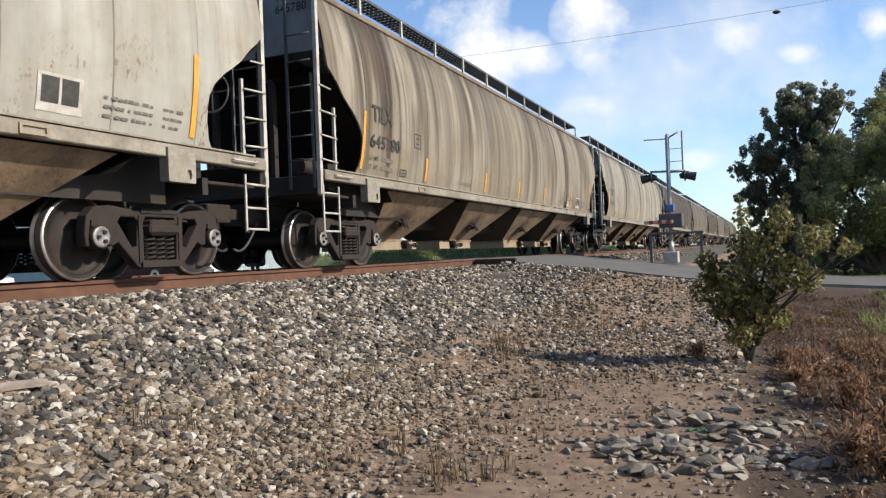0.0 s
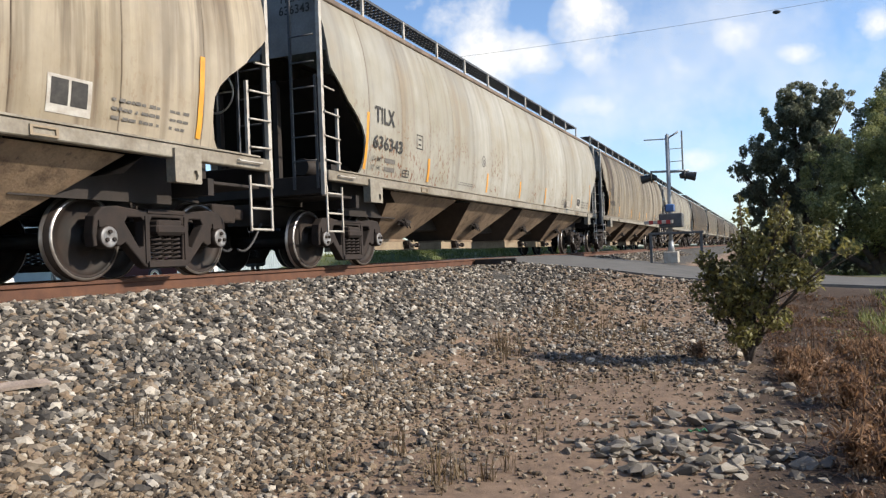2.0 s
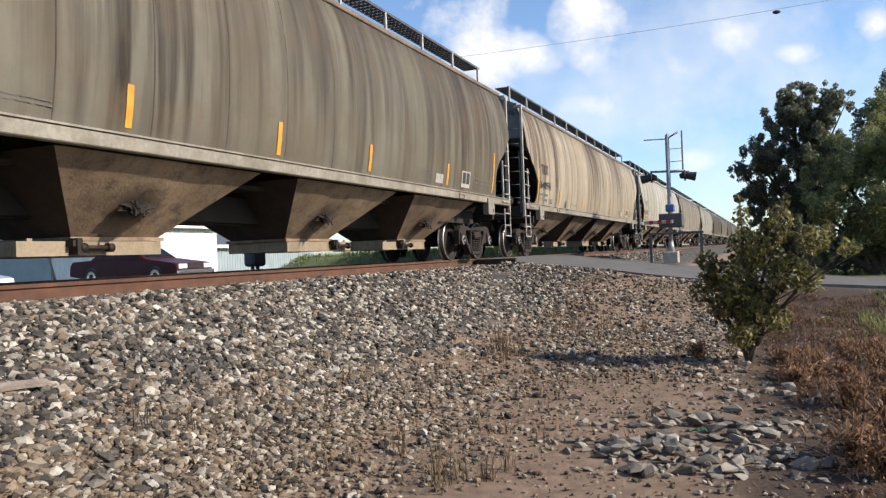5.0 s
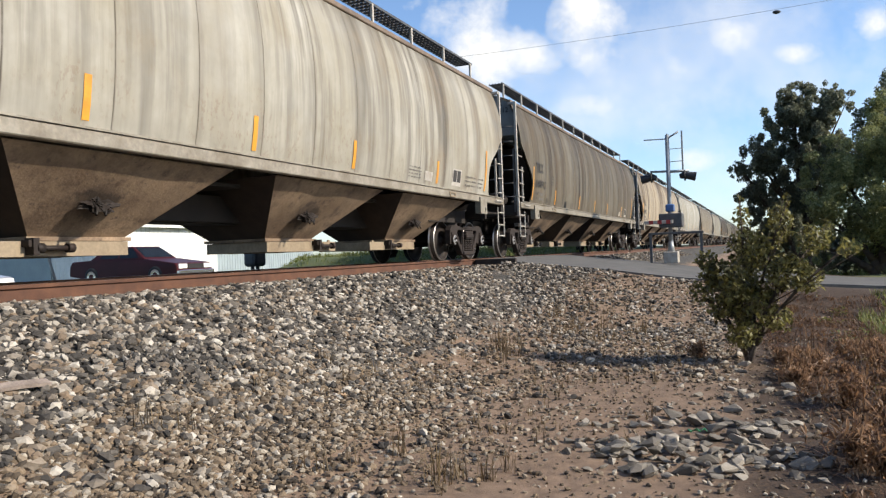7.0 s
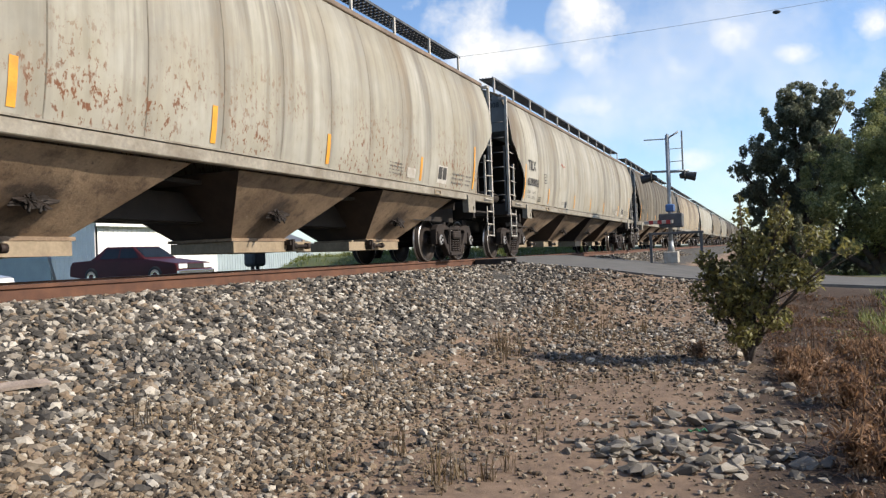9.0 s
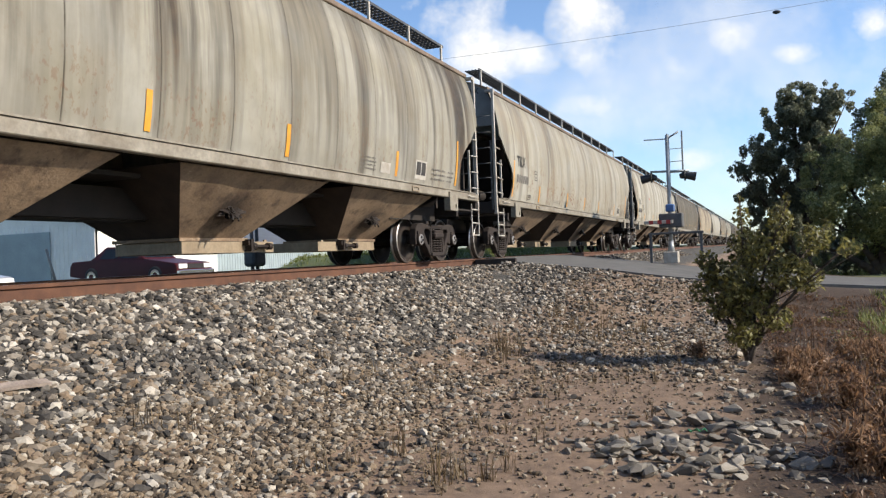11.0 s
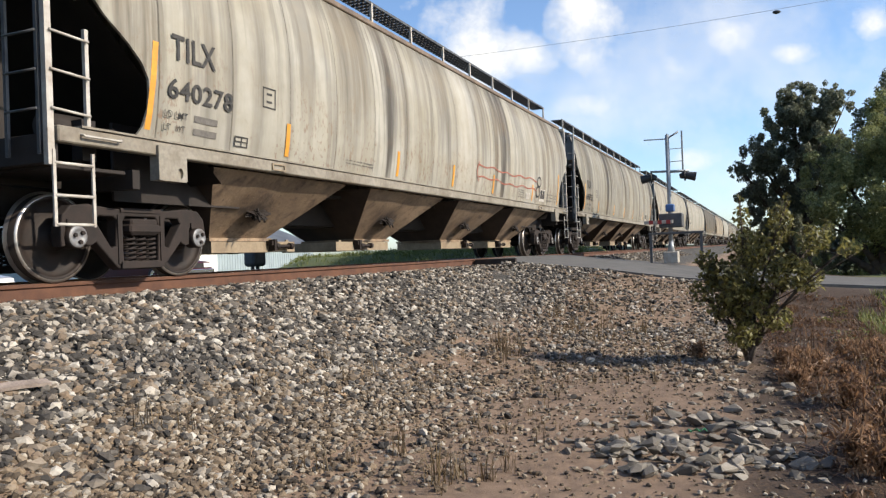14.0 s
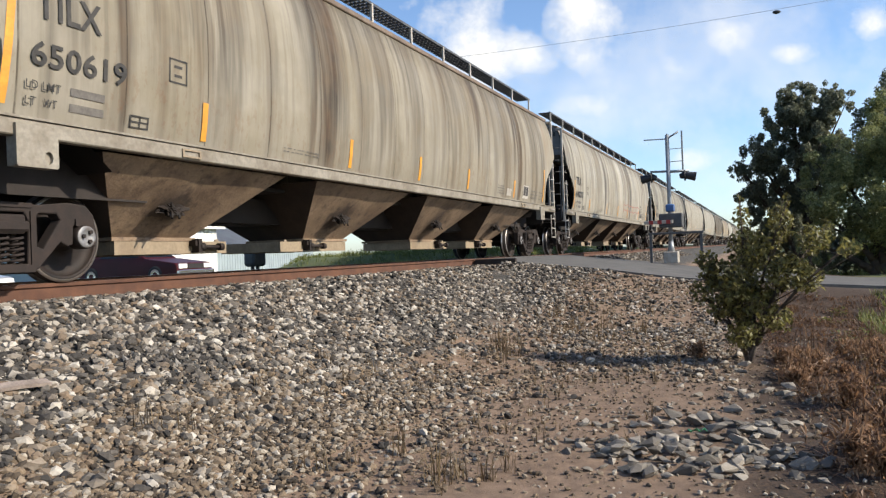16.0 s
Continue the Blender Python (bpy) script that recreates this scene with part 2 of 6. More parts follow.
M_ROADEDGE = surface("dark_timber_panel", (0.045, 0.035, 0.03), (0.025, 0.02, 0.018), 5.0, 0.9, 0.0, 50.0, 0.3)
M_CREAM = surface("cream_sill_paint", (0.275, 0.250, 0.202), (0.165, 0.137, 0.100), 3.5, 0.6, 0.0, 22.0, 0.4, 0.12)
M_LADDER = surface("pale_steel_paint", (0.446, 0.425, 0.382), (0.302, 0.266, 0.223), 6.0, 0.55, 0.0, 40.0, 0.2, 0.1)
# near-black steel: deep shade under and between the wagon's parts is in its colour
M_DARK = surface("shade_dark_steel", (0.021, 0.0145, 0.0115), (0.011, 0.0075, 0.006), 4.0, 0.8, 0.05, 40.0, 0.3)
M_GREYEND = surface("grey_end_sheet", (0.220, 0.225, 0.220), (0.115, 0.115, 0.109), 1.6, 0.65, 0.0, 30.0, 0.25, 0.1)
M_GRATE = surface("grey_walkway_steel", (0.10, 0.105, 0.11), (0.06, 0.06, 0.065), 4.0, 0.6, 0.4, 40.0, 0.2)
M_HOPPER = hopper_paint()
M_EAVE = surface("dark_brown_roof_beam", (0.20, 0.145, 0.10), (0.11, 0.08, 0.06), 3.0, 0.7, 0.0, 30.0, 0.3)
M_GATE = surface("tan_gate_paint", (0.285, 0.225, 0.150), (0.200, 0.150, 0.096), 3.0, 0.65, 0.0, 25.0, 0.3, 0.1)
M_BOGIE = surface("grimy_cast_steel", (0.027, 0.0165, 0.0125), (0.012, 0.008, 0.0065), 5.0, 0.85, 0.1, 45.0, 0.35)
M_WHEEL = surface("rusty_wheel_steel", (0.026, 0.015, 0.0105), (0.008, 0.006, 0.005), 4.0, 0.7, 0.3, 40.0, 0.3)
M_SHINE = surface("polished_wheel_rim", (0.50, 0.47, 0.44), (0.34, 0.30, 0.27), 8.0, 0.35, 0.85, 60.0, 0.15)
M_CAP = surface("painted_bearing_cap", (0.224, 0.232, 0.240), (0.128, 0.112, 0.104), 12.0, 0.55, 0.3, 60.0, 0.2)
M_ORANGE = surface("reflective_orange", (0.612, 0.289, 0.025), (0.493, 0.212, 0.025), 5.0, 0.5, 0.0, 40.0, 0.25, 0.0)
M_INK = surface("black_stencil", (0.020, 0.019, 0.018), (0.048, 0.044, 0.040), 14.0, 0.8, 0.0, 60.0, 0.2, 0.0)
M_FADED = surface("faded_stencil", (0.084, 0.076, 0.068), (0.137, 0.125, 0.110), 14.0, 0.8, 0.0, 60.0, 0.2, 0.0)
M_REDINK = surface("red_spray_line", (0.248, 0.050, 0.028), (0.303, 0.121, 0.083), 6.0, 0.7, 0.0, 40.0, 0.2, 0.0)
M_GALV = surface("galvanised_steel", (0.34, 0.36, 0.38), (0.24, 0.26, 0.28), 5.0, 0.5, 0.5, 40.0, 0.2)
M_DULL = surface("dull_grey_steel", (0.11, 0.115, 0.12), (0.07, 0.07, 0.075), 5.0, 0.65, 0.3, 40.0, 0.25)
M_REDBAND = surface("red_reflective_band", (0.42, 0.035, 0.03), (0.30, 0.03, 0.025), 5.0, 0.5, 0.0, 40.0, 0.2)
M_BLACK = surface("matt_black_paint", (0.018, 0.018, 0.02), (0.03, 0.03, 0.03), 5.0, 0.6, 0.0, 40.0, 0.2)
M_BLUE = surface("blue_box_paint", (0.06, 0.15, 0.36), (0.05, 0.11, 0.27), 4.0, 0.5, 0.0, 40.0, 0.2)
M_BARK = surface("tree_bark", (0.10, 0.075, 0.055), (0.06, 0.045, 0.035), 8.0, 0.9, 0.0, 40.0, 0.4, 0.5, 0.02)
M_SHRUBLEAF = leafy("shrub_leaves", (0.035, 0.032, 0.012), (0.25, 0.225, 0.07))
M_TREELEAF = leafy("tree_leaves", (0.115, 0.132, 0.055), (0.33, 0.335, 0.14))
M_TREEDARK = leafy("dark_tree_leaves", (0.085, 0.096, 0.070), (0.215, 0.225, 0.145))
M_WEED = leafy("dry_weeds", (0.078, 0.049, 0.025), (0.167, 0.118, 0.059))
M_REDWEED = leafy("rusty_dead_weeds", (0.035, 0.019, 0.011), (0.21, 0.118, 0.060))
M_REDBRUSH = leafy("dead_brush_stems", (0.060, 0.032, 0.017), (0.34, 0.205, 0.115))
M_GRASS = leafy("rough_grass", (0.064, 0.088, 0.016), (0.208, 0.216, 0.064))
M_WHITEWALL = surface("white_metal_wall", (0.760, 0.750, 0.712), (0.665, 0.655, 0.627), 1.2, 0.6, 0.0, 12.0, 0.1)
M_BLUEWALL = surface("pale_blue_metal_wall", (0.29, 0.345, 0.365), (0.24, 0.29, 0.31), 1.2, 0.6, 0.0, 12.0, 0.12)
M_ROOF = surface("pale_metal_roof", (0.30, 0.32, 0.34), (0.24, 0.25, 0.27), 1.0, 0.45, 0.3, 12.0, 0.12)
M_MAROON = surface("dark_maroon_car_paint", (0.060, 0.012, 0.014), (0.045, 0.010, 0.012), 2.0, 0.4, 0.0, 40.0, 0.1, 0.0)
M_SILVER = surface("silver_car_paint", (0.42, 0.43, 0.45), (0.36, 0.37, 0.39), 2.0, 0.3, 0.4, 40.0, 0.1, 0.0)
M_TYRE = plain("tyre_rubber", (0.02, 0.02, 0.02), 0.85)
M_CHROME = surface("chrome_trim", (0.75, 0.75, 0.76), (0.65, 0.65, 0.66), 4.0, 0.2, 0.9, 40.0, 0.05, 0.0)
M_LENS = surface("headlamp_lens", (0.85, 0.85, 0.82), (0.75, 0.75, 0.72), 6.0, 0.15, 0.0, 40.0, 0.05, 0.0)
M_WINDOW = surface("tinted_car_glass", (0.03, 0.035, 0.04), (0.02, 0.025, 0.03), 2.0, 0.06, 0.0, 30.0, 0.05, 0.0)
M_MAROON.node_tree.nodes["Principled BSDF"].inputs["Specular IOR Level"].default_value = 0.12
# darkened copy of the hopper paint: the end plates' shade as colour
M_SHADED_END = surface("shaded_hopper_end", (0.050, 0.032, 0.023), (0.028, 0.018, 0.013), 3.0, 0.85, 0.0, 24.0, 0.35)
M_GREENBIT = surface("green_plastic_scrap", (0.05, 0.30, 0.13), (0.04, 0.22, 0.10), 6.0, 0.4, 0.0, 30.0, 0.2)

# ---- mesh helpers ----
def bm_new():
    return bmesh.new()


def box(bm, x0, x1, y0, y1, z0, z1, slot=0):
    vs = [bm.verts.new((x, y, z)) for x in (x0, x1) for y in (y0, y1) for z in (z0, z1)]
    for ids in ((0, 1, 3, 2), (4, 6, 7, 5), (0, 4, 5, 1), (2, 3, 7, 6), (0, 2, 6, 4), (1, 5, 7, 3)):
        bm.faces.new([vs[i] for i in ids]).material_index = slot
    return vs


def bev(bm, amount, segments=1):
    bmesh.ops.bevel(bm, geom=bm.edges[:], offset=amount, segments=segments, affect="EDGES", profile=0.5, clamp_overlap=True)


def tube(bm, p0, p1, r0, r1=None, seg=8, slot=0, caps=True):
    p0, p1 = Vector(p0), Vector(p1)
    r1 = r0 if r1 is None else r1
    q = (p1 - p0).to_track_quat("Z", "Y")
    rings = []
    for p, r in ((p0, r0), (p1, r1)):
        rings.append([bm.verts.new(p + q @ Vector((r * math.cos(2 * math.pi * i / seg), r * math.sin(2 * math.pi * i / seg), 0))) for i in range(seg)])
    for i in range(seg):
        f = bm.faces.new((rings[0][i], rings[0][(i + 1) % seg], rings[1][(i + 1) % seg], rings[1][i]))
        f.material_index, f.smooth = slot, True
    if caps:
        bm.faces.new(rings[0][::-1]).material_index = slot
        bm.faces.new(rings[1]).material_index = slot


def path_tube(bm, pts, r, seg=6, slot=0):
    """One continuous round tube along a path."""
    pts = [Vector(p) for p in pts]
    side = None
    prev = None
    for i, p in enumerate(pts):
        d = (pts[min(i + 1, len(pts) - 1)] - pts[max(i - 1, 0)]).normalized()
        if side is None:
            side = d.orthogonal().normalized()
        side = (side - d * side.dot(d)).normalized()
        up = d.cross(side)
        ring = [bm.verts.new(p + (side * math.cos(2 * math.pi * k / seg) + up * math.sin(2 * math.pi * k / seg)) * r) for k in range(seg)]
        if prev:
            for k in range(seg):
                f = bm.faces.new((prev[k], prev[(k + 1) % seg], ring[(k + 1) % seg], ring[k]))
                f.material_index, f.smooth = slot, True
        else:
            bm.faces.new(ring[::-1]).material_index = slot
        prev = ring
    bm.faces.new(prev).material_index = slot


def lathe(bm, profile, y_sign=1, seg=32):
    """Profile rows (radius, y, slot) turned about the y axis."""
    rings = [[bm.verts.new((r * math.cos(2 * math.pi * i / seg), y * y_sign, r * math.sin(2 * math.pi * i / seg))) for i in range(seg)] for r, y, _ in profile]
    for k in range(len(profile) - 1):
        for i in range(seg):
            f = bm.faces.new((rings[k][i], rings[k][(i + 1) % seg], rings[k + 1][(i + 1) % seg], rings[k + 1][i]))
            f.material_index, f.smooth = profile[k][2], True


def plate(bm, outline, holes, y0, y1, slot=0):
    """A flat casting in the x-z plane with holes, from y0 to y1."""
    edges = []
    for loop in (outline, *holes):
        vs = [bm.verts.new((x, y0, z)) for x, z in loop]
        edges += [bm.edges.new((vs[i], vs[(i + 1) % len(vs)])) for i in range(len(vs))]
    made = bmesh.ops.triangle_fill(bm, edges=edges, use_beauty=True, use_dissolve=False)
    faces = [g for g in made["geom"] if isinstance(g, bmesh.types.BMFace)]
    ext = bmesh.ops.extrude_face_region(bm, geom=faces)
    for g in ext["geom"]:
        if isinstance(g, bmesh.types.BMVert):
            g.co.y = y1
    for f in bm.faces:
        f.material_index = slot


def mesh_of(name, bm, mats):
    bmesh.ops.recalc_face_normals(bm, faces=bm.faces[:])
    me = bpy.data.meshes.new(name)
    bm.to_mesh(me)
    bm.free()
    for m in mats if isinstance(mats, (list, tuple)) else [mats]:
        me.materials.append(m)
    return me


def part(name, bm, mats=None, parent=None, label="", at=None):
    ob = new(name, bm if isinstance(bm, bpy.types.Mesh) else mesh_of(name, bm, mats))
    if at is not None:
        ob.matrix_basis = at
    if parent is not None:
        ob.parent = parent
    if label:
        tagged(ob, label)
    return ob


def empty(name, label, category, group="", m=None, kind=""):
    ob = new(name)
    ob.empty_display_size = 0.2
    if m is not None:
        ob.matrix_basis = m
    return tagged(ob, label, category, group, kind)


def raw_mesh(name, verts, faces, mats, smooth=False):
    me = bpy.data.meshes.new(name)
    me.from_pydata(verts, [], faces)
    for m in mats if isinstance(mats, (list, tuple)) else [mats]:
        me.materials.append(m)
    if smooth:
        me.polygons.foreach_set("use_smooth", [True] * len(me.polygons))
    me.update()
    return me


# ---- the lie of the land ----
TRACK_Y = 7.49
ROAD_X0, ROAD_X1 = 17.9, 25.5


def interp(v, xs, ys):
    return float(np.interp(v, xs, ys))


def smooth(v, lo, hi):
    u = min(1.0, max(0.0, (v - lo) / (hi - lo)))
    return u * u * (3 - 2 * u)


def road_z(y):
    return interp(y, [-40, -12, -2.3, -0.75, 1.6, 3.7, 5.1, 6.2, 8.8, 10.5, 14, 30], [-1.3, -1.15, -0.88, -0.78, -0.60, -0.31, -0.17, -0.03, -0.03, -0.15, -0.45, -0.8])


def bank_z(y):
    return interp(y, [-60, -12, -2, 2.6, 3.7, 5.85, 6.0, 8.98, 9.13, 10.6, 14, 40], [-1.6, -1.35, -1.28, -1.26, -1.12, -0.26, -0.20, -0.20, -0.26, -0.80, -0.72, -0.85])


def ground_z(x, y):
    z = bank_z(y)
    gap = ROAD_X0 - x if x < ROAD_X0 else (x - ROAD_X1 if x > ROAD_X1 else 0.0)
    ramp_z = road_z(y) - 0.05 - 0.16 * max(0.0, gap - 0.3)
    if TRACK_Y - 1.65 < y < TRACK_Y + 1.65 and gap > 0.05:
        return z
    z = max(z, ramp_z)
    if y > 11.5 and x > 26:
        z += 0.95 * smooth(x, 26, 28) * smooth(x - 1.4 * y, 0, 3) * smooth(y, 11.5, 13.5) * (1 - smooth(y, 30, 36))
    if y < 5.5:
        z += 0.035 * noise.noise((x * 0.7, y * 0.7, 0.3)) + 0.012 * noise.noise((x * 3.1, y * 3.1, 1.3))
    return z


def build_ground():
    xs = [-900, -400, -150, -60, -25, -10] + [i * 0.25 for i in range(-20, 125)] + [33, 36, 40, 46, 55, 70, 95, 140, 220, 400, 900, 2500]
    ys = [-2500, -900, -400, -200, -100, -60, -40, -28, -20, -15, -12, -10] + [-8 + i * 0.25 for i in range(0, 53)] + [TRACK_Y - 1.49 - 0.15, TRACK_Y - 1.49, TRACK_Y, TRACK_Y + 1.49, TRACK_Y + 1.64] + [9.6, 10.1, 10.6, 11.2, 12, 13, 14, 16, 19, 23, 28, 34, 40, 60, 100, 200, 500, 1200, 2500]
    ys = sorted(set(round(v, 3) for v in ys))
    verts = [(x, y, ground_z(x, y)) for x in xs for y in ys]
    n = len(ys)
    faces = [(i * n + j, (i + 1) * n + j, (i + 1) * n + j + 1, i * n + j + 1) for i in range(len(xs) - 1) for j in range(n - 1)]
    ob = new("ground", raw_mesh("ground", verts, faces, M_GROUND, True))
    tagged(ob, "sandy trackside ground with grit, dry litter and grass", "ground", kind="structure")


def build_road():
    ys = [-40, -25, -15, -12, -8, -5, -2.3, -0.75, 0.4, 1.6, 2.6, 3.7, 4.4, 5.1, 5.7, 6.2, TRACK_Y - 0.80]
    far = [TRACK_Y + 0.80, 8.8, 9.6, 10.5, 12, 14, 20, 30]
    mid = [TRACK_Y - 0.66, TRACK_Y + 0.66]
    def strip(name, rows, mat, top, label):
        bm = bm_new()
        prev = None
        for y in rows:
            z = road_z(y) + top
            wob = 0.08 * noise.noise((y * 0.9, 2.0, 0.0)) if abs(y - TRACK_Y) > 1.2 else 0.0
            narrow = smooth(-y, -2.0, 2.5)
            x0, x1 = ROAD_X0 + 0.7 * narrow, ROAD_X1 - 2.6 * narrow
            ring = [bm.verts.new(c) for c in ((x0 + wob, y, z - 0.25), (x0 + wob, y, z), ((x0 + x1) / 2, y, z + 0.03), (x1, y, z), (x1, y, z - 0.25))]
            if prev:
                for i in range(4):
                    bm.faces.new((prev[i], prev[i + 1], ring[i + 1], ring[i]))
            else:
                bm.faces.new(ring)
            prev = ring
        bm.faces.new(prev[::-1])
        return tagged(part(name, bm, mat), label, "road", kind="structure")
    strip("road", ys, M_ROAD, 0.0, "worn pale grey asphalt road climbing to the rail crossing")
    strip("road_far_side", far, M_ROAD, 0.0, "worn pale grey asphalt road beyond the rails")
    strip("road_crossing_panel", mid, M_ROAD, 0.0, "grey crossing panel between the rails")
    bm = bm_new()
    box(bm, ROAD_X0 - 0.12, ROAD_X0 - 0.004, TRACK_Y - 1.9, TRACK_Y - 0.84, -0.21, -0.015)
    box(bm, ROAD_X0 - 0.12, ROAD_X0 - 0.004, TRACK_Y - 0.62, TRACK_Y + 0.62, -0.21, -0.015)
    bev(bm, 0.01)
    tagged(part("trim_crossing_edge", bm, M_ROADEDGE), "dark timber edge of the rail crossing panel", "crossing edge", kind="structure")


RAIL_PROFILE = [(-0.07, -0.19), (0.07, -0.19), (0.07, -0.178), (0.012, -0.155), (0.009, -0.05), (0.036, -0.038), (0.036, -0.006), (0.028, 0.0), (-0.028, 0.0), (-0.036, -0.006), (-0.036, -0.038), (-0.009, -0.05), (-0.012, -0.155), (-0.07, -0.178)]


def build_rails():
    for side, where in ((-1, "nearer"), (1, "farther")):
        bm = bm_new()
        yc = TRACK_Y + side * 0.753
        rings = [[bm.verts.new((x, yc + py, pz)) for py, pz in RAIL_PROFILE] for x in (-60, -20, 4, 10, 18, 26, 60, 140, 400)]
        n = len(RAIL_PROFILE)
        for r0, r1 in zip(rings, rings[1:]):
            for i in range(n):
                f = bm.faces.new((r0[i], r0[(i + 1) % n], r1[(i + 1) % n], r1[i]))
                f.material_index = 1 if i == 7 else 0
        bm.faces.new(rings[0])
        bm.faces.new(rings[-1][::-1])
        rail = part("rail", bm, [M_RAIL, M_TREAD])
        tagged(rail, "rust-brown steel rail with a worn running top", "rail", "track rails")
        if side < 0:
            bm = bm_new()
            box(bm, -0.03, 0.03, yc - 0.115, yc - 0.062, -0.192, -0.150)
            bev(bm, 0.006)
            clip = mesh_of("rail_clip", bm, M_RAIL)
            for i in range(30):
                part("rail_clip", clip, None, rail, at=pose(3.2 + i * 0.5 + 0.06 * math.sin(i * 5.1), 0, 0))


build_ground()
build_road()
build_rails()

# ---- the hopper wagons ----
PITCH = 21.213          # coupler to coupler
HALF = 9.93             # wagon centre to end sill
AXLE0 = 9.33            # wagon centre to outermost rear axle
WHEEL_R = 0.457
SIDE_Z = [1.46, 1.75, 2.1, 2.5, 2.9, 3.3, 3.65, 3.95, 4.18]
SIDE_Y = [1.505, 1.56, 1.60, 1.62, 1.62, 1.585, 1.52, 1.43, 1.33]
CUT_Z = [1.46, 1.60, 1.86, 2.18, 2.40, 2.62, 2.80, 3.00, 3.20, 4.2]
CUT_X = [1.02, 1.12, 1.19, 1.15, 0.90, 0.58, 0.40, 0.14, 0.10, 0.10]


def side_y(z):
    return interp(z, SIDE_Z, SIDE_Y)


def end_in(z):
    return interp(z, CUT_Z, CUT_X)


def side_sheet(sign):
    """One bulging side, its ends cut back in a curve, with panels pillowing between weld seams."""
    bm = bm_new()
    zs = [1.46, 1.53, 1.6, 1.7, 1.8, 1.95, 2.1, 2.25, 2.4, 2.5, 2.62, 2.72, 2.82, 2.92, 3.02, 3.2, 3.4, 3.6, 3.8, 4.0, 4.18]
    panels, inner = 14, 8.60
    width = 2 * inner / panels
    cols = [(-inner + (k + f) * width, f) for k in range(panels) for f in (0.0, 0.015, 0.25, 0.5, 0.75, 0.985)] + [(inner, 0.0)]
    grid, back = [], []
    for z in zs:
        e = HALF - end_in(z)
        flat = 1 if 1.5 < z < 4.1 else 0
        row = []
        for k in range(4):
            row.append((-e + (e - inner) * k / 4, side_y(z)))
        for x, f in cols:
            row.append((x, side_y(z) - (0.012 * (1 - math.sin(math.pi * f)) + (0.014 if f == 0 else 0)) * flat))
        for k in range(1, 5):
            row.append((inner + (e - inner) * k / 4, side_y(z)))
        grid.append([bm.verts.new((x, sign * y, z)) for x, y in row])
        back.append([bm.verts.new((x, sign * (y - 0.03), z)) for x, y in row])
    for layer in (grid, back):
        for r0, r1 in zip(layer, layer[1:]):
            for i in range(len(r0) - 1):
                bm.faces.new((r0[i], r0[i + 1], r1[i + 1], r1[i])).smooth = True
    for r in (0, -1):
        for i in range(len(grid[0]) - 1):
            bm.faces.new((grid[r][i], grid[r][i + 1], back[r][i + 1], back[r][i]))
    for c in (0, -1):
        for k in range(len(grid) - 1):
            bm.faces.new((grid[k][c], grid[k + 1][c], back[k + 1][c], back[k][c]))
    bmesh.ops.recalc_face_normals(bm, faces=bm.faces[:])
    me_edges = [ed for ed in bm.edges if len(ed.link_faces) == 2 and ed.calc_face_angle(0) > 1.0]
    for ed in me_edges:
        ed.smooth = False
    return bm


def hopper_sides(top_half, bot_half, top_y, bot_y, z1, z0, seed):
    """A tapering bin whose long plates are a little dented, with a flange round the outlet."""
    bm = bm_new()
    corners = ((-1, -1), (1, -1), (1, 1), (-1, 1))

    def at(level, side, u):
        """A point of the ring at a height from 0 (outlet) to 1 (top), u along that side."""
        hx, hy = bot_half + (top_half - bot_half) * level, bot_y + (top_y - bot_y) * level
        (ax, ay), (bx, by) = corners[side], corners[(side + 1) % 4]
        x, y, z = (ax + (bx - ax) * u) * hx, (ay + (by - ay) * u) * hy, z0 + (z1 - z0) * level
        dent = 0.035 * noise.noise((x * 1.6 + seed * 7.3, z * 2.0, y + seed)) * math.sin(math.pi * u) * (0.35 + 0.65 * level)
        return (x, y - dent if side == 0 else y + dent if side == 2 else y, z)
    n = 12
    rings = [[bm.verts.new(at(lv / 6, sd, i / n)) for sd in range(4) for i in range(n)] for lv in range(6, -1, -1)]
    k = 4 * n
    for r0, r1 in zip(rings, rings[1:]):
        for i in range(k):
            f = bm.faces.new((r0[i], r0[(i + 1) % k], r1[(i + 1) % k], r1[i]))
            # end plates get the darkened copy that stands for their shade
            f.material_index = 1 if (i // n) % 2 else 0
    bm.faces.new(rings[0])
    bm.faces.new(rings[-1][::-1])
    box(bm, -bot_half - 0.05, bot_half + 0.05, -bot_y - 0.05, bot_y + 0.05, z0 - 0.045, z0 - 0.002)
    return bm


def ladder_mesh(name, x0, x1, z0, z1, z0b, rungs, y, mat):
    """Two angle-iron stiles and round rungs, in the x-z plane."""
    bm = bm_new()
    box(bm, x0 - 0.03, x0 + 0.03, y - 0.012, y + 0.02, z0, z1)
    box(bm, x1 - 0.022, x1 + 0.022, y - 0.012, y + 0.02, z0b, z1 - 1.55)
    for z in rungs:
        tube(bm, (x0, y - 0.03, z), (x1, y - 0.03, z), 0.013, seg=6)
        tube(bm, (x0, y - 0.03, z), (x0, y, z), 0.013, seg=6)
        tube(bm, (x1, y - 0.03, z), (x1, y, z), 0.013, seg=6)
    return mesh_of(name, bm, mat)


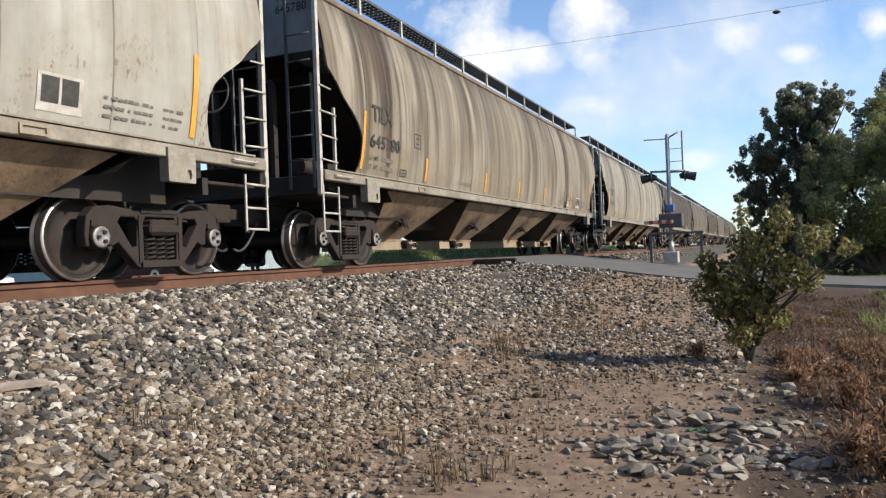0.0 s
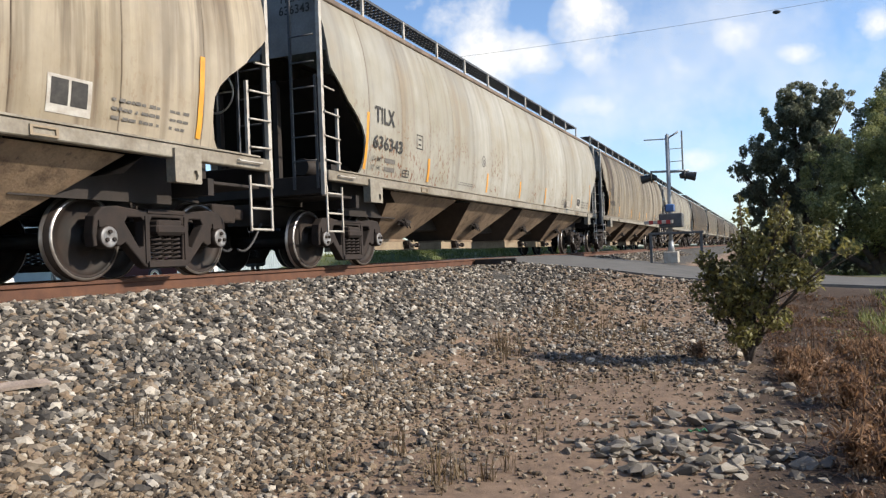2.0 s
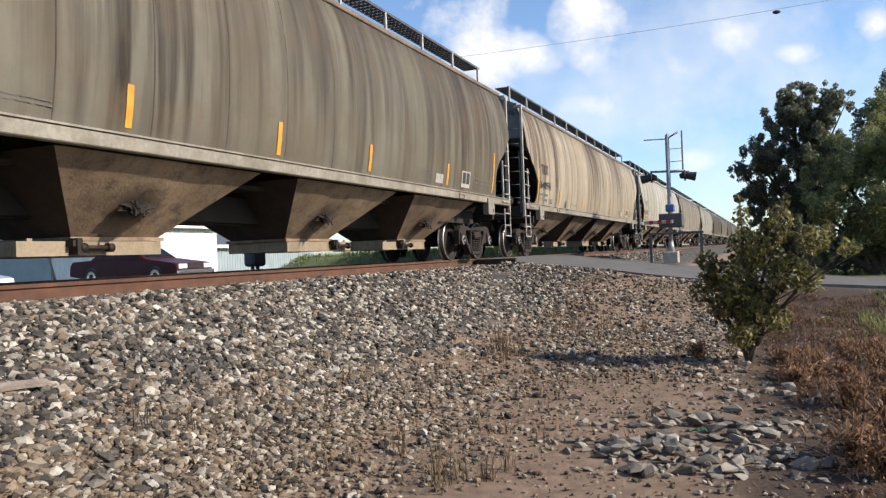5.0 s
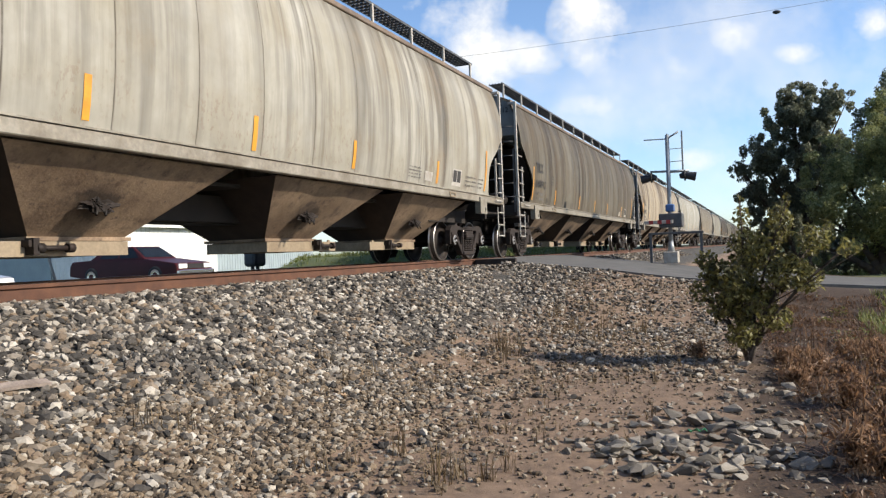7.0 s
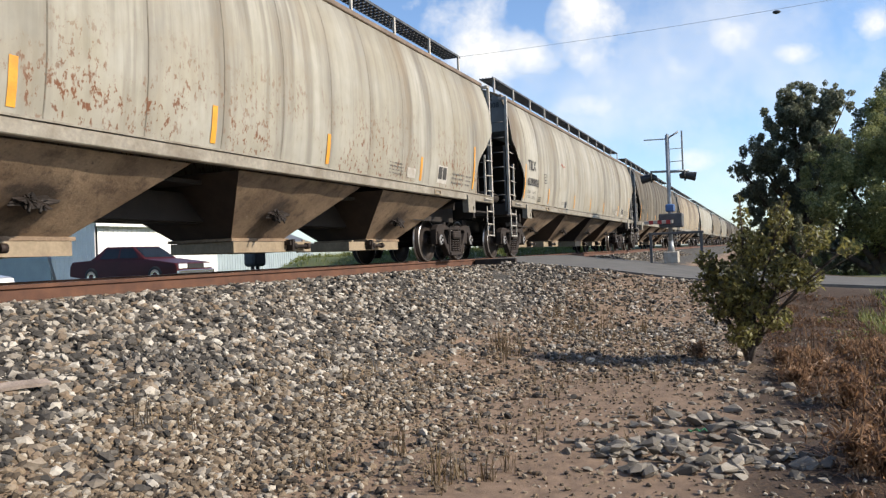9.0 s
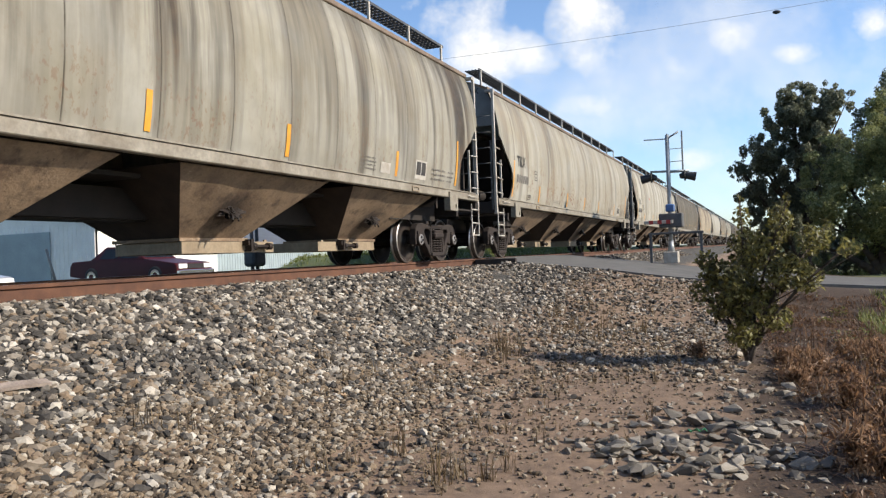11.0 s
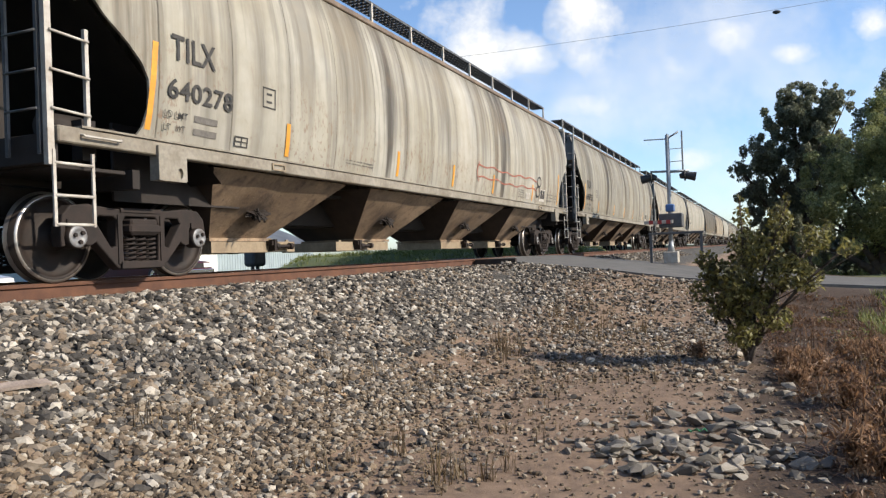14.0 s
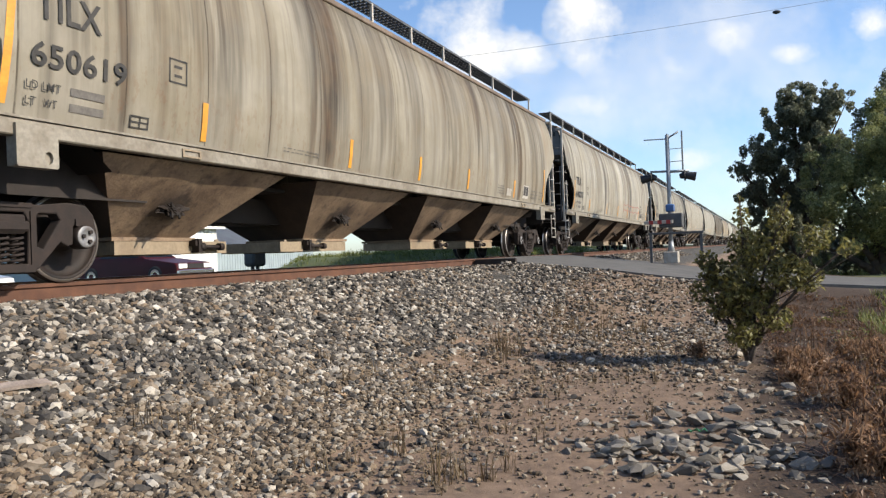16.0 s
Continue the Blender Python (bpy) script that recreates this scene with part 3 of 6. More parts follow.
def wheelset_mesh():
    bm = bm_new()
    prof = [(0.06, 0.845, 0), (0.13, 0.845, 0), (0.14, 0.80, 0), (0.20, 0.775, 0), (0.30, 0.765, 0), (0.385, 0.775, 0), (0.395, 0.815, 0), (0.400, 0.822, 0), (0.428, 0.822, 1),
            (0.457, 0.812, 0), (0.460, 0.72, 1), (0.484, 0.70, 1), (0.486, 0.688, 1), (0.470, 0.682, 0), (0.39, 0.684, 0), (0.38, 0.735, 0), (0.14, 0.72, 0), (0.13, 0.67, 0), (0.085, 0.66, 0)]
    for s in (-1, 1):
        lathe(bm, prof, s, 40)
        cap = [(0.09, 0.845, 0), (0.085, 0.98, 0), (0.125, 1.0, 0), (0.125, 1.13, 0), (0.112, 1.15, 2), (0.075, 1.162, 2), (0.07, 1.155, 2), (0.0, 1.155, 2)]
        lathe(bm, cap, s, 18)
        for i in range(3):
            an = 2 * math.pi * i / 3
            tube(bm, (0.055 * math.cos(an), s * 1.15, 0.055 * math.sin(an)), (0.055 * math.cos(an), s * 1.182, 0.055 * math.sin(an)), 0.022, seg=6, slot=0)
    tube(bm, (0, -0.68, 0), (0, 0.68, 0), 0.085, seg=16)
    return mesh_of("wheelset", bm, [M_WHEEL, M_SHINE, M_CAP])


def side_frame_mesh():
    bm = bm_new()
    out = [(-1.06, 0.50), (-1.03, 0.68), (-0.93, 0.78), (-0.72, 0.80), (-0.40, 0.765), (0.40, 0.765), (0.72, 0.80), (0.93, 0.78), (1.03, 0.68), (1.06, 0.50), (1.045, 0.36), (1.0, 0.36),
           (0.99, 0.56), (0.93, 0.615), (0.84, 0.615), (0.775, 0.56), (0.765, 0.38), (0.70, 0.36), (0.62, 0.40), (0.36, 0.14), (0.30, 0.105), (-0.30, 0.105), (-0.36, 0.14), (-0.62, 0.40),
           (-0.70, 0.36), (-0.765, 0.38), (-0.775, 0.56), (-0.84, 0.615), (-0.93, 0.615), (-0.99, 0.56), (-1.0, 0.36), (-1.045, 0.36)]
    tri = [(0.36, 0.36), (0.34, 0.64), (0.39, 0.68), (0.58, 0.68), (0.62, 0.62), (0.42, 0.34)]
    window = [(-0.25, 0.20), (0.25, 0.20), (0.27, 0.60), (0.22, 0.685), (-0.22, 0.685), (-0.27, 0.60)]
    plate(bm, out, [tri, [(-x, z) for x, z in tri], window], -0.07, 0.07)
    bmesh.ops.recalc_face_normals(bm, faces=bm.faces[:])
    rim = [ed for ed in bm.edges if len(ed.link_faces) == 2 and ed.calc_face_angle(0) > 0.6 and abs(ed.verts[0].co.y - ed.verts[1].co.y) < 1e-5]
    bmesh.ops.bevel(bm, geom=rim, offset=0.016, segments=2, affect="EDGES", profile=0.5, clamp_overlap=True)
    for s in (-1, 1):
        box(bm, s * 0.889 - 0.10, s * 0.889 + 0.10, -0.09, 0.09, 0.565, 0.635)
        box(bm, s * 0.31 - 0.03, s * 0.31 + 0.03, -0.085, 0.085, 0.17, 0.70)
    box(bm, -0.31, 0.31, -0.10, 0.10, 0.12, 0.19)
    box(bm, -0.30, 0.30, -0.085, 0.085, 0.73, 0.775)
    return mesh_of("side_frame", bm, M_BOGIE)


def springs_mesh():
    bm = bm_new()
    for x in (-0.15, 0.0, 0.15):
        turns, seg, r = 5.5, 66, 0.062
        pts = [(x + r * math.cos(2 * math.pi * turns * i / seg), -0.03 + r * math.sin(2 * math.pi * turns * i / seg), 0.195 + 0.28 * i / seg) for i in range(seg + 1)]
        path_tube(bm, pts, 0.015, 5)
    return mesh_of("spring", bm, M_BOGIE)


def bolster_mesh():
    bm = bm_new()
    box(bm, -0.20, 0.20, -1.16, 1.16, 0.48, 0.66)
    box(bm, -0.23, 0.23, -1.18, -0.92, 0.50, 0.60)
    box(bm, -0.23, 0.23, 0.92, 1.18, 0.50, 0.60)
    bev(bm, 0.02)
    tube(bm, (0, 0, 0.6), (0, 0, 0.80), 0.2, seg=20)
    for s in (-1, 1):
        box(bm, s * 0.40 - 0.04, s * 0.40 + 0.04, -0.75, 0.75, 0.34, 0.44)
        box(bm, -0.16, 0.16, s * 0.62 - 0.07, s * 0.62 + 0.07, 0.655, 0.76)
    return mesh_of("truck", bm, M_BOGIE)


def text_mesh(words, size, depth=0.0, weight=0.018):
    cu = bpy.data.curves.new("lettering", "FONT")
    cu.body, cu.size, cu.extrude, cu.resolution_u = words, size, depth, 3
    cu.space_character = 1.06
    cu.offset = size * weight
    ob = new("lettering", cu)
    me = bpy.data.meshes.new_from_object(ob.evaluated_get(bpy.context.evaluated_depsgraph_get()))
    bpy.data.objects.remove(ob)
    bpy.data.curves.remove(cu)
    return me


def wrap(me, x0, z0, sx=1.0, proud=0.013, slant=0.0):
    """Lay flat lettering (x right, y up) on the near side of the wagon."""
    for v in me.vertices:
        z = z0 + v.co.y
        v.co = (x0 + v.co.x * sx + slant * v.co.y, -(side_y(z) + proud), z)
    return me


def lettering(name, words, x0, z0, height, width, mat, car, label):
    me = text_mesh(words, height / 0.70, 0.0, 0.018 if height > 0.15 else 0.004)
    w = max(v.co.x for v in me.vertices)
    me.materials.append(mat)
    return part(name, wrap(me, x0, z0, width / w), None, car, label)


def decal(bm, x0, x1, z0, z1, proud=0.004, lean=0.0, slot=0):
    """A thin painted patch that follows the near side."""
    n = max(1, math.ceil((z1 - z0) / 0.06))
    rows = []
    for i in range(n + 1):
        z = z0 + (z1 - z0) * i / n
        rows.append([bm.verts.new((x + lean * (z - z0), -(side_y(z) + proud), z)) for x in (x0, x1)])
    for r0, r1 in zip(rows, rows[1:]):
        bm.faces.new((r0[0], r0[1], r1[1], r1[0])).material_index = slot


def ring_decal(bm, xc, zc, rx, rz, w, proud=0.005, seg=24):
    vs = []
    for i in range(seg):
        an = 2 * math.pi * i / seg
        row = []
        for k in (1, 1 - w / rx):
            x, z = xc + rx * k * math.cos(an), zc + rz * (1 - w / rz if k != 1 else 1) * math.sin(an)
            row.append(bm.verts.new((x, -(side_y(z) + proud), z)))
        vs.append(row)
    for i in range(seg):
        a0, b0 = vs[i], vs[(i + 1) % seg]
        bm.faces.new((a0[0], b0[0], b0[1], a0[1]))


def build_wagon(paint):
    car = empty("hopper_wagon", "weathered cream four-bay covered hopper wagon on the rails", "rail wagon", "hopper wagons of the train")
    for s in (-1, 1):
        part("side_sheet", side_sheet(s), paint, car)
        bm = bm_new()
        y0, y1 = sorted((s * 1.44, s * 1.565))
        box(bm, -HALF + 0.05, HALF - 0.05, y0, y1, 1.315, 1.47)
        bev(bm, 0.012)
        yb0, yb1 = sorted((s * 1.40, s * 1.585))
        box(bm, -HALF + 0.3, HALF - 0.3, yb0, yb1, 1.471, 1.492)
        part("side_sill", bm, M_CREAM, car)
        # roof edge beam
        bm = bm_new()
        y0, y1 = sorted((s * 1.27, s * 1.375))
        box(bm, -HALF + 0.05, HALF - 0.05, y0, y1, 4.15, 4.245)
        bev(bm, 0.015)
        part("roof_rail", bm, M_EAVE, car)
        # jacking pads
        bm = bm_new()
        y0, y1 = sorted((s * 1.566, s * 1.60))
        plate(bm, [(-0.213, 1.06), (-0.20, 1.045), (0.20, 1.045), (0.213, 1.06), (0.213, 1.42), (-0.213, 1.42)], [[(0.11 + 0.045 * math.cos(i * 0.785), 1.14 + 0.06 * math.sin(i * 0.785)) for i in range(8)]], y0, y1)
        box(bm, -0.20, 0.20, min(s * 1.46, s * 1.565), max(s * 1.46, s * 1.565), 1.05, 1.31)
        pad = mesh_of("jacking_pad", bm, M_CREAM)
        for e in (-1, 1):
            part("jacking_pad", pad, None, car, at=pose(-HALF + 1.48 if e < 0 else HALF - 1.65, 0, 0))
    # roof
    bm = bm_new()
    prof = [(-1.33, 4.24), (-0.95, 4.40), (-0.5, 4.52), (0, 4.56), (0.5, 4.52), (0.95, 4.40), (1.33, 4.24)]
    rings = [[bm.verts.new((x, y, z)) for y, z in prof] for x in (-HALF + 0.08, 0, HALF - 0.08)]
    for r0, r1 in zip(rings, rings[1:]):
        for i in range(len(prof) - 1):
            bm.faces.new((r0[i], r0[i + 1], r1[i + 1], r1[i])).smooth = True
    bmesh.ops.solidify(bm, geom=bm.faces[:], thickness=0.02)
    part("roof", bm, M_CREAM, car)
    # walkways above the roof and their stanchions
    post = bm_new()
    box(post, -0.03, 0.03, -0.02, 0.02, 0.0, 0.44)
    post_me = mesh_of("walkway_post", post, M_LADDER)
    for s in (-1, 1):
        bm = bm_new()
        for i in range(5):
            y = s * (0.62 + 0.09 * i)
            box(bm, -HALF + 0.55, HALF - 0.55, y - 0.012, y + 0.012, 4.80, 4.835)
        for i in range(120):
            x = -HALF + 0.6 + i * (2 * HALF - 1.2) / 119
            box(bm, x - 0.03, x + 0.03, s * 0.80 - 0.19, s * 0.80 + 0.19, 4.795, 4.825)
        box(bm, -HALF + 0.5, HALF - 0.5, s * 1.0 - 0.012, s * 1.0 + 0.012, 4.79, 4.84)
        walkway = part("walkway", bm, M_GRATE, car)
        for i in range(12):
            x = -HALF + 0.62 + i * (2 * HALF - 1.24) / 11
            part("walkway_post", post_me, None, walkway, at=pose(x, s * 1.0, 4.375))
    # ends
    bm = bm_new()
    box(bm, -HALF + 1.2, HALF - 1.2, -0.30, 0.30, 0.72, 1.10)
    box(bm, -HALF - 0.1, HALF + 0.1, -0.22, 0.22, 0.70, 1.02)
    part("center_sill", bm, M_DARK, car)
    for e in (-1, 1):
        bm = bm_new()
        pts = [(y, z) for y, z in zip(SIDE_Y, SIDE_Z) if z > 2.9]
        loop = [(-y + 0.03, z) for y, z in pts] + [(-0.9, 4.40), (0, 4.55), (0.9, 4.40)] + [(y - 0.03, z) for y, z in pts[::-1]]
        fr = [bm.verts.new((e * (HALF - 0.16), y, z)) for y, z in loop]
        bk = [bm.verts.new((e * (HALF - 0.20), y, z)) for y, z in loop]
        bm.faces.new(fr)
        bm.faces.new(bk[::-1])
        for i in range(len(fr)):
            bm.faces.new((fr[i], fr[(i + 1) % len(fr)], bk[(i + 1) % len(fr)], bk[i]))
        part("end_wall", bm, M_GREYEND, car)
        # slope sheet faces down; M_DARK puts that shade into its colour
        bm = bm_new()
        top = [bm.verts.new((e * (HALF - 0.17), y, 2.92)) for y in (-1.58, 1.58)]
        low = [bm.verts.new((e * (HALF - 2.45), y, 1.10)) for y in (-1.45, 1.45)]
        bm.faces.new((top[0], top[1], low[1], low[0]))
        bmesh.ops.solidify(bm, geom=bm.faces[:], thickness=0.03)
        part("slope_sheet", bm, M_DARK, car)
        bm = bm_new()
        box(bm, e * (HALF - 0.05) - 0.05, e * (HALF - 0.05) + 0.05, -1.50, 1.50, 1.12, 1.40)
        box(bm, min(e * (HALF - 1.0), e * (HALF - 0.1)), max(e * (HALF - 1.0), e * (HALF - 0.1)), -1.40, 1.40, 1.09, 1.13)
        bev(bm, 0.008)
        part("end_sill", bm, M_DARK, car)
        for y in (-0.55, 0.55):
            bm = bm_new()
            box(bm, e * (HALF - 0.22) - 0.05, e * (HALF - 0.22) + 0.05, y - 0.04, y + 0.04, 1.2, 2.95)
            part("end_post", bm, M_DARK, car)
        for s in (-1, 1):
            bm = bm_new()
            yc = s * 1.50
            box(bm, e * HALF - 0.035, e * HALF + 0.035, yc - 0.03, yc + 0.03, 1.10, 4.16)
            box(bm, e * (HALF - 0.06) - 0.06, e * (HALF - 0.06) + 0.06, min(s * 1.30, s * 1.52), max(s * 1.30, s * 1.52), 4.10, 4.16)
            part("corner_post", bm, M_LADDER, car)
            # side ladder and the stirrup below it
            bm = bm_new()
            xi = e * (HALF - 0.44)
            box(bm, xi - 0.022, xi + 0.022, yc - 0.02, yc + 0.02, 1.46, 2.45)
            for z in (1.62, 1.98, 2.34, 2.72):
                x_in = xi if z < 2.5 else e * (HALF - 0.30)
                tube(bm, (e * HALF, yc - s * -0.045, z), (x_in, yc - s * -0.045, z - 0.02), 0.014, seg=6)
            part("ladder", bm, M_LADDER, car)
            bm = bm_new()
            ys = s * 1.53
            for x in (e * (HALF - 0.02), e * (HALF - 0.46)):
                box(bm, x - 0.016, x + 0.016, ys - 0.01, ys + 0.01, 0.53, 1.24)
            for z in (0.55, 0.82, 1.12):
                tube(bm, (e * (HALF - 0.02), ys, z), (e * (HALF - 0.46), ys, z), 0.017, seg=6)
            part("sill_step", bm, M_LADDER, car)
            # end ladder, across the end
            bm = bm_new()
            for y in (s * 1.42, s * 1.0):
                box(bm, e * (HALF + 0.03) - 0.015, e * (HALF + 0.03) + 0.015, y - 0.02, y + 0.02, 1.2, 2.9 if y == s * 1.42 else 4.1)
            for z in (1.62, 1.98, 2.34, 2.72, 3.1, 3.5):
                tube(bm, (e * (HALF + 0.05), s * 1.42, z), (e * (HALF + 0.05), s * 1.0, z), 0.013, seg=6)
            part("end_ladder", bm, M_GRATE, car)
        # coupler and its hoses
        bm = bm_new()
        x0, x1 = sorted((e * HALF, e * (PITCH / 2 - 0.16)))
        box(bm, x0, x1, -0.09, 0.09, 0.78, 0.95)
        x0, x1 = sorted((e * (PITCH / 2 - 0.26), e * (PITCH / 2 + 0.04)))
        box(bm, x0, x1, -0.19, 0.10 if e > 0 else 0.19, 0.72, 1.0)
        bev(bm, 0.03, 2)
        part("coupler", bm, M_BOGIE, car)
        bm = bm_new()
        pts = [(e * (HALF + 0.05 + 0.55 * i / 8), -0.38 + 0.03 * i / 8, 0.72 - 0.42 * math.sin(math.pi * min(1, i / 8 * 0.62))) for i in range(9)]
        path_tube(bm, pts, 0.022, 6)
        part("air_hose", bm, M_BLACK, car)
    # dark plates added to hide the sky above the trucks, no known part
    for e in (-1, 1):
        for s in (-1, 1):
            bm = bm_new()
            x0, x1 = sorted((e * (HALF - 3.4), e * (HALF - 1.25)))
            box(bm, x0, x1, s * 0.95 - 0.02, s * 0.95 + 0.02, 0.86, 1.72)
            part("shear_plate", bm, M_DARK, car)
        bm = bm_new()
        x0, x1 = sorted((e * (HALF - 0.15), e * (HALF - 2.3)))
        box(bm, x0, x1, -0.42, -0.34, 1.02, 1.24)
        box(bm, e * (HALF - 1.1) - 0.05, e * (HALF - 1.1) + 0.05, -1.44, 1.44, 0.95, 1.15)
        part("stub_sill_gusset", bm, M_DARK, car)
    # platform gear: brake cylinder tank, brackets and pipe by the rear end
    bm = bm_new()
    tube(bm, (-HALF + 0.55, -0.75, 1.62), (-HALF + 1.0, -0.75, 1.62), 0.14, seg=14)
    tube(bm, (-HALF + 0.35, -1.2, 1.50), (-HALF + 1.05, -1.2, 1.56), 0.035, seg=8)
    box(bm, -HALF + 0.55, -HALF + 0.72, -1.30, -1.16, 1.21, 1.62)
    part("brake_gear", bm, M_DARK, car)
    bm = bm_new()
    lathe(bm, [(0.27, -0.02, 0), (0.285, 0, 0), (0.27, 0.02, 0), (0.255, 0, 0), (0.27, -0.02, 0)], 1, 24)
    for i in range(4):
        an = i * math.pi / 2
        tube(bm, (0, 0, 0), (0.27 * math.cos(an), 0, 0.27 * math.sin(an)), 0.012, seg=5)
    bmesh.ops.rotate(bm, verts=bm.verts[:], cent=(0, 0, 0), matrix=Matrix.Rotation(radians(90), 3, "Z"))
    part("brake_wheel", bm, M_LADDER, car, at=pose(HALF - 0.02, -0.7, 2.45))
    # hoppers with their outlet gates
    def gate_mesh(d):
        """The sliding gate's frame, drawn out on the side d, with its bars and racks."""
        g = bm_new()

        def slab(xa, xb, *rest):
            box(g, min(d * xa, d * xb), max(d * xa, d * xb), *rest)
        for y0, y1 in ((-0.57, -0.52), (0.52, 0.57)):
            slab(-0.65, 1.34, y0, y1, 0.275, 0.435)
        slab(-0.65, -0.59, -0.515, 0.515, 0.28, 0.43)
        slab(1.28, 1.34, -0.515, 0.515, 0.28, 0.43)
        slab(-0.58, 0.62, -0.51, 0.51, 0.31, 0.44)
        slab(0.621, 1.27, -0.42, 0.42, 0.325, 0.345)
        for y in (-0.36, 0.36):
            slab(0.622, 1.27, y - 0.04, y + 0.04, 0.346, 0.39)
        slab(0.62, 0.70, -0.585, -0.571, 0.31, 0.48)
        slab(1.14, 1.20, -0.55, -0.525, 0.436, 0.465)
        return mesh_of("gate_frame", g, M_GATE)
    hand = bm_new()
    tube(hand, (0.02, -0.66, 0.36), (0.42, -0.66, 0.36), 0.027, seg=8)
    tube(hand, (0.00, -0.66, 0.36), (0.09, -0.66, 0.36), 0.054, seg=10)
    tube(hand, (0.38, -0.66, 0.36), (0.46, -0.66, 0.36), 0.052, seg=10)
    box(hand, -0.05, 0.02, -0.70, -0.572, 0.29, 0.465)
    box(hand, -0.09, -0.051, -0.68, -0.572, 0.375, 0.445)
    hand_me = mesh_of("gate_crank", hand, M_WHEEL)
    gates = {d: gate_mesh(d) for d in (-1, 1)}
    port = bm_new()
    bmesh.ops.create_icosphere(port, subdivisions=4, radius=1.0)
    for v in port.verts:
        k = 0.75 + 0.75 * noise.noise(v.co * 2.3) + 0.35 * noise.noise(v.co * 6.0)
        v.co = (v.co.x * 0.25 * k, v.co.y * 0.07 * k, v.co.z * 0.19 * k)
    port_me = mesh_of("vibrator_bracket", port, M_WHEEL)
    hose = bm_new()
    path_tube(hose, [(0, -0.02, -0.02), (-0.03, -0.035, -0.14), (-0.10, -0.02, -0.24)], 0.014)
    hose_me = mesh_of("bracket_hose", hose, M_WHEEL)
    slope = math.atan2(0.90, 0.815)
    for i, (xc, d) in enumerate(((-6.0, 1), (-2.03, -1), (2.0, 1), (5.95, -1))):
        h = part("hopper", hopper_sides(1.58, 0.645, 1.43, 0.53, 1.30, 0.485, i), [M_HOPPER, M_SHADED_END], car, at=pose(xc, 0, 0))
        part("gate_frame", gates[d], None, h)
        part("gate_crank", hand_me, None, h, at=pose(0.68 if d > 0 else -0.66, 0, 0))
        for dx in (-0.10, 0.02):
            part("bracket_hose", hose_me, None, h, at=pose(-0.10 + dx, -0.93, 0.83, -math.degrees(slope), 0, 0))
        part("vibrator_bracket", port_me, None, h, at=pose(-0.10, -0.93, 0.83, -math.degrees(slope), 0, 0))
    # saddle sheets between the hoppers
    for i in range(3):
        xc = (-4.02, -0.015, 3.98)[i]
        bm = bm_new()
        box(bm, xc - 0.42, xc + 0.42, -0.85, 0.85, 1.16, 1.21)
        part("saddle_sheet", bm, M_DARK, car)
    for x in (6.45, -6.45):
        bm = bm_new()
        plate(bm, [(-0.15, 1.335), (0.15, 1.335), (0.15, 1.43), (-0.15, 1.43)], [[(-0.12, 1.355), (0.12, 1.355), (0.12, 1.41), (-0.12, 1.41)]], -1.585, -1.567)
        part("card_holder", bm, M_GATE, car, at=pose(x, 0, 0))
    for e in (-1, 1):
        bm = bm_new()
        x0, x1 = e * (HALF - 0.30), e * (HALF - 0.75)
        path_tube(bm, [(x0, -1.55, 1.40), (x0, -1.61, 1.40), (x0, -1.61, 1.39), (x1, -1.61, 1.39), (x1, -1.61, 1.40), (x1, -1.55, 1.40)], 0.012)
        part("grab_iron", bm, M_LADDER, car)
    # trucks
    bol, frame_me, spring_me, ws = bolster_mesh(), side_frame_mesh(), springs_mesh(), wheelset_mesh()
    for e in (-1, 1):
        truck = part("truck", bol, None, car, at=pose(e * (AXLE0 - 0.889), 0, 0))
        for s in (-1, 1):
            part("side_frame", frame_me, None, truck, at=pose(0, s * 1.03, 0))
            part("spring", spring_me, None, truck, at=pose(0, s * 1.03, 0, 0, 0, 0 if s < 0 else 180))
            part("wheelset", ws, None, truck, at=pose(s * 0.889, 0, WHEEL_R))
    # orange reflective strips
    for x0, x1, z0, z1, lean in ((-8.79, -8.71, 1.58, 2.52, 0.08), (8.48, 8.56, 1.58, 2.52, 0.03)):
        bm = bm_new()
        decal(bm, x0, x1, z0, z1, 0.004, lean)
        part("reflective_strip", bm, M_ORANGE, car)
    for x in (-6.2, -2.80, -0.18, 2.38, 5.72):
        bm = bm_new()
        decal(bm, x - 0.045, x + 0.045, 1.56, 2.0, 0.004)
        part("reflective_strip", bm, M_ORANGE, car)
    # small stencilled panels and lines too faint to read
    lines = [(-4.6, -3.7, z, z + 0.018) for z in (1.62, 1.665)] + [(4.4, 4.95, 1.60 + i * 0.06, 1.625 + i * 0.06) for i in range(4)]
    lines += [(x0, x1, 1.62 + i * 0.09, 1.66 + i * 0.09) for i in range(3) for x0, x1 in ((7.25, 7.9), (8.05, 8.35))]
    words = random.Random(17)
    for x0, x1, z0, z1 in lines:
        bm = bm_new()
        x = x0
        while x < x1 - 0.03:
            w = min(words.uniform(0.03, 0.10), x1 - x)
            decal(bm, x, x + w, z0 + 0.1 * (z1 - z0), z0 + (z1 - z0) * words.uniform(0.75, 1.0))
            x += w + words.choice((0.012, 0.016, 0.05))
        tagged(part("stencil_line", bm, M_FADED, car), kind="stuff")
    bm = bm_new()
    decal(bm, 6.50, 7.0, 1.58, 1.93)
    panel = part("data_panel", bm, M_LADDER, car, "white panel with two dark fields")
    for x0, x1 in ((6.54, 6.73), (6.76, 6.95)):
        bm = bm_new()
        decal(bm, x0, x1, 1.66, 1.90, 0.007)
        part("dark_field", bm, M_INK, panel)
    bm = bm_new()
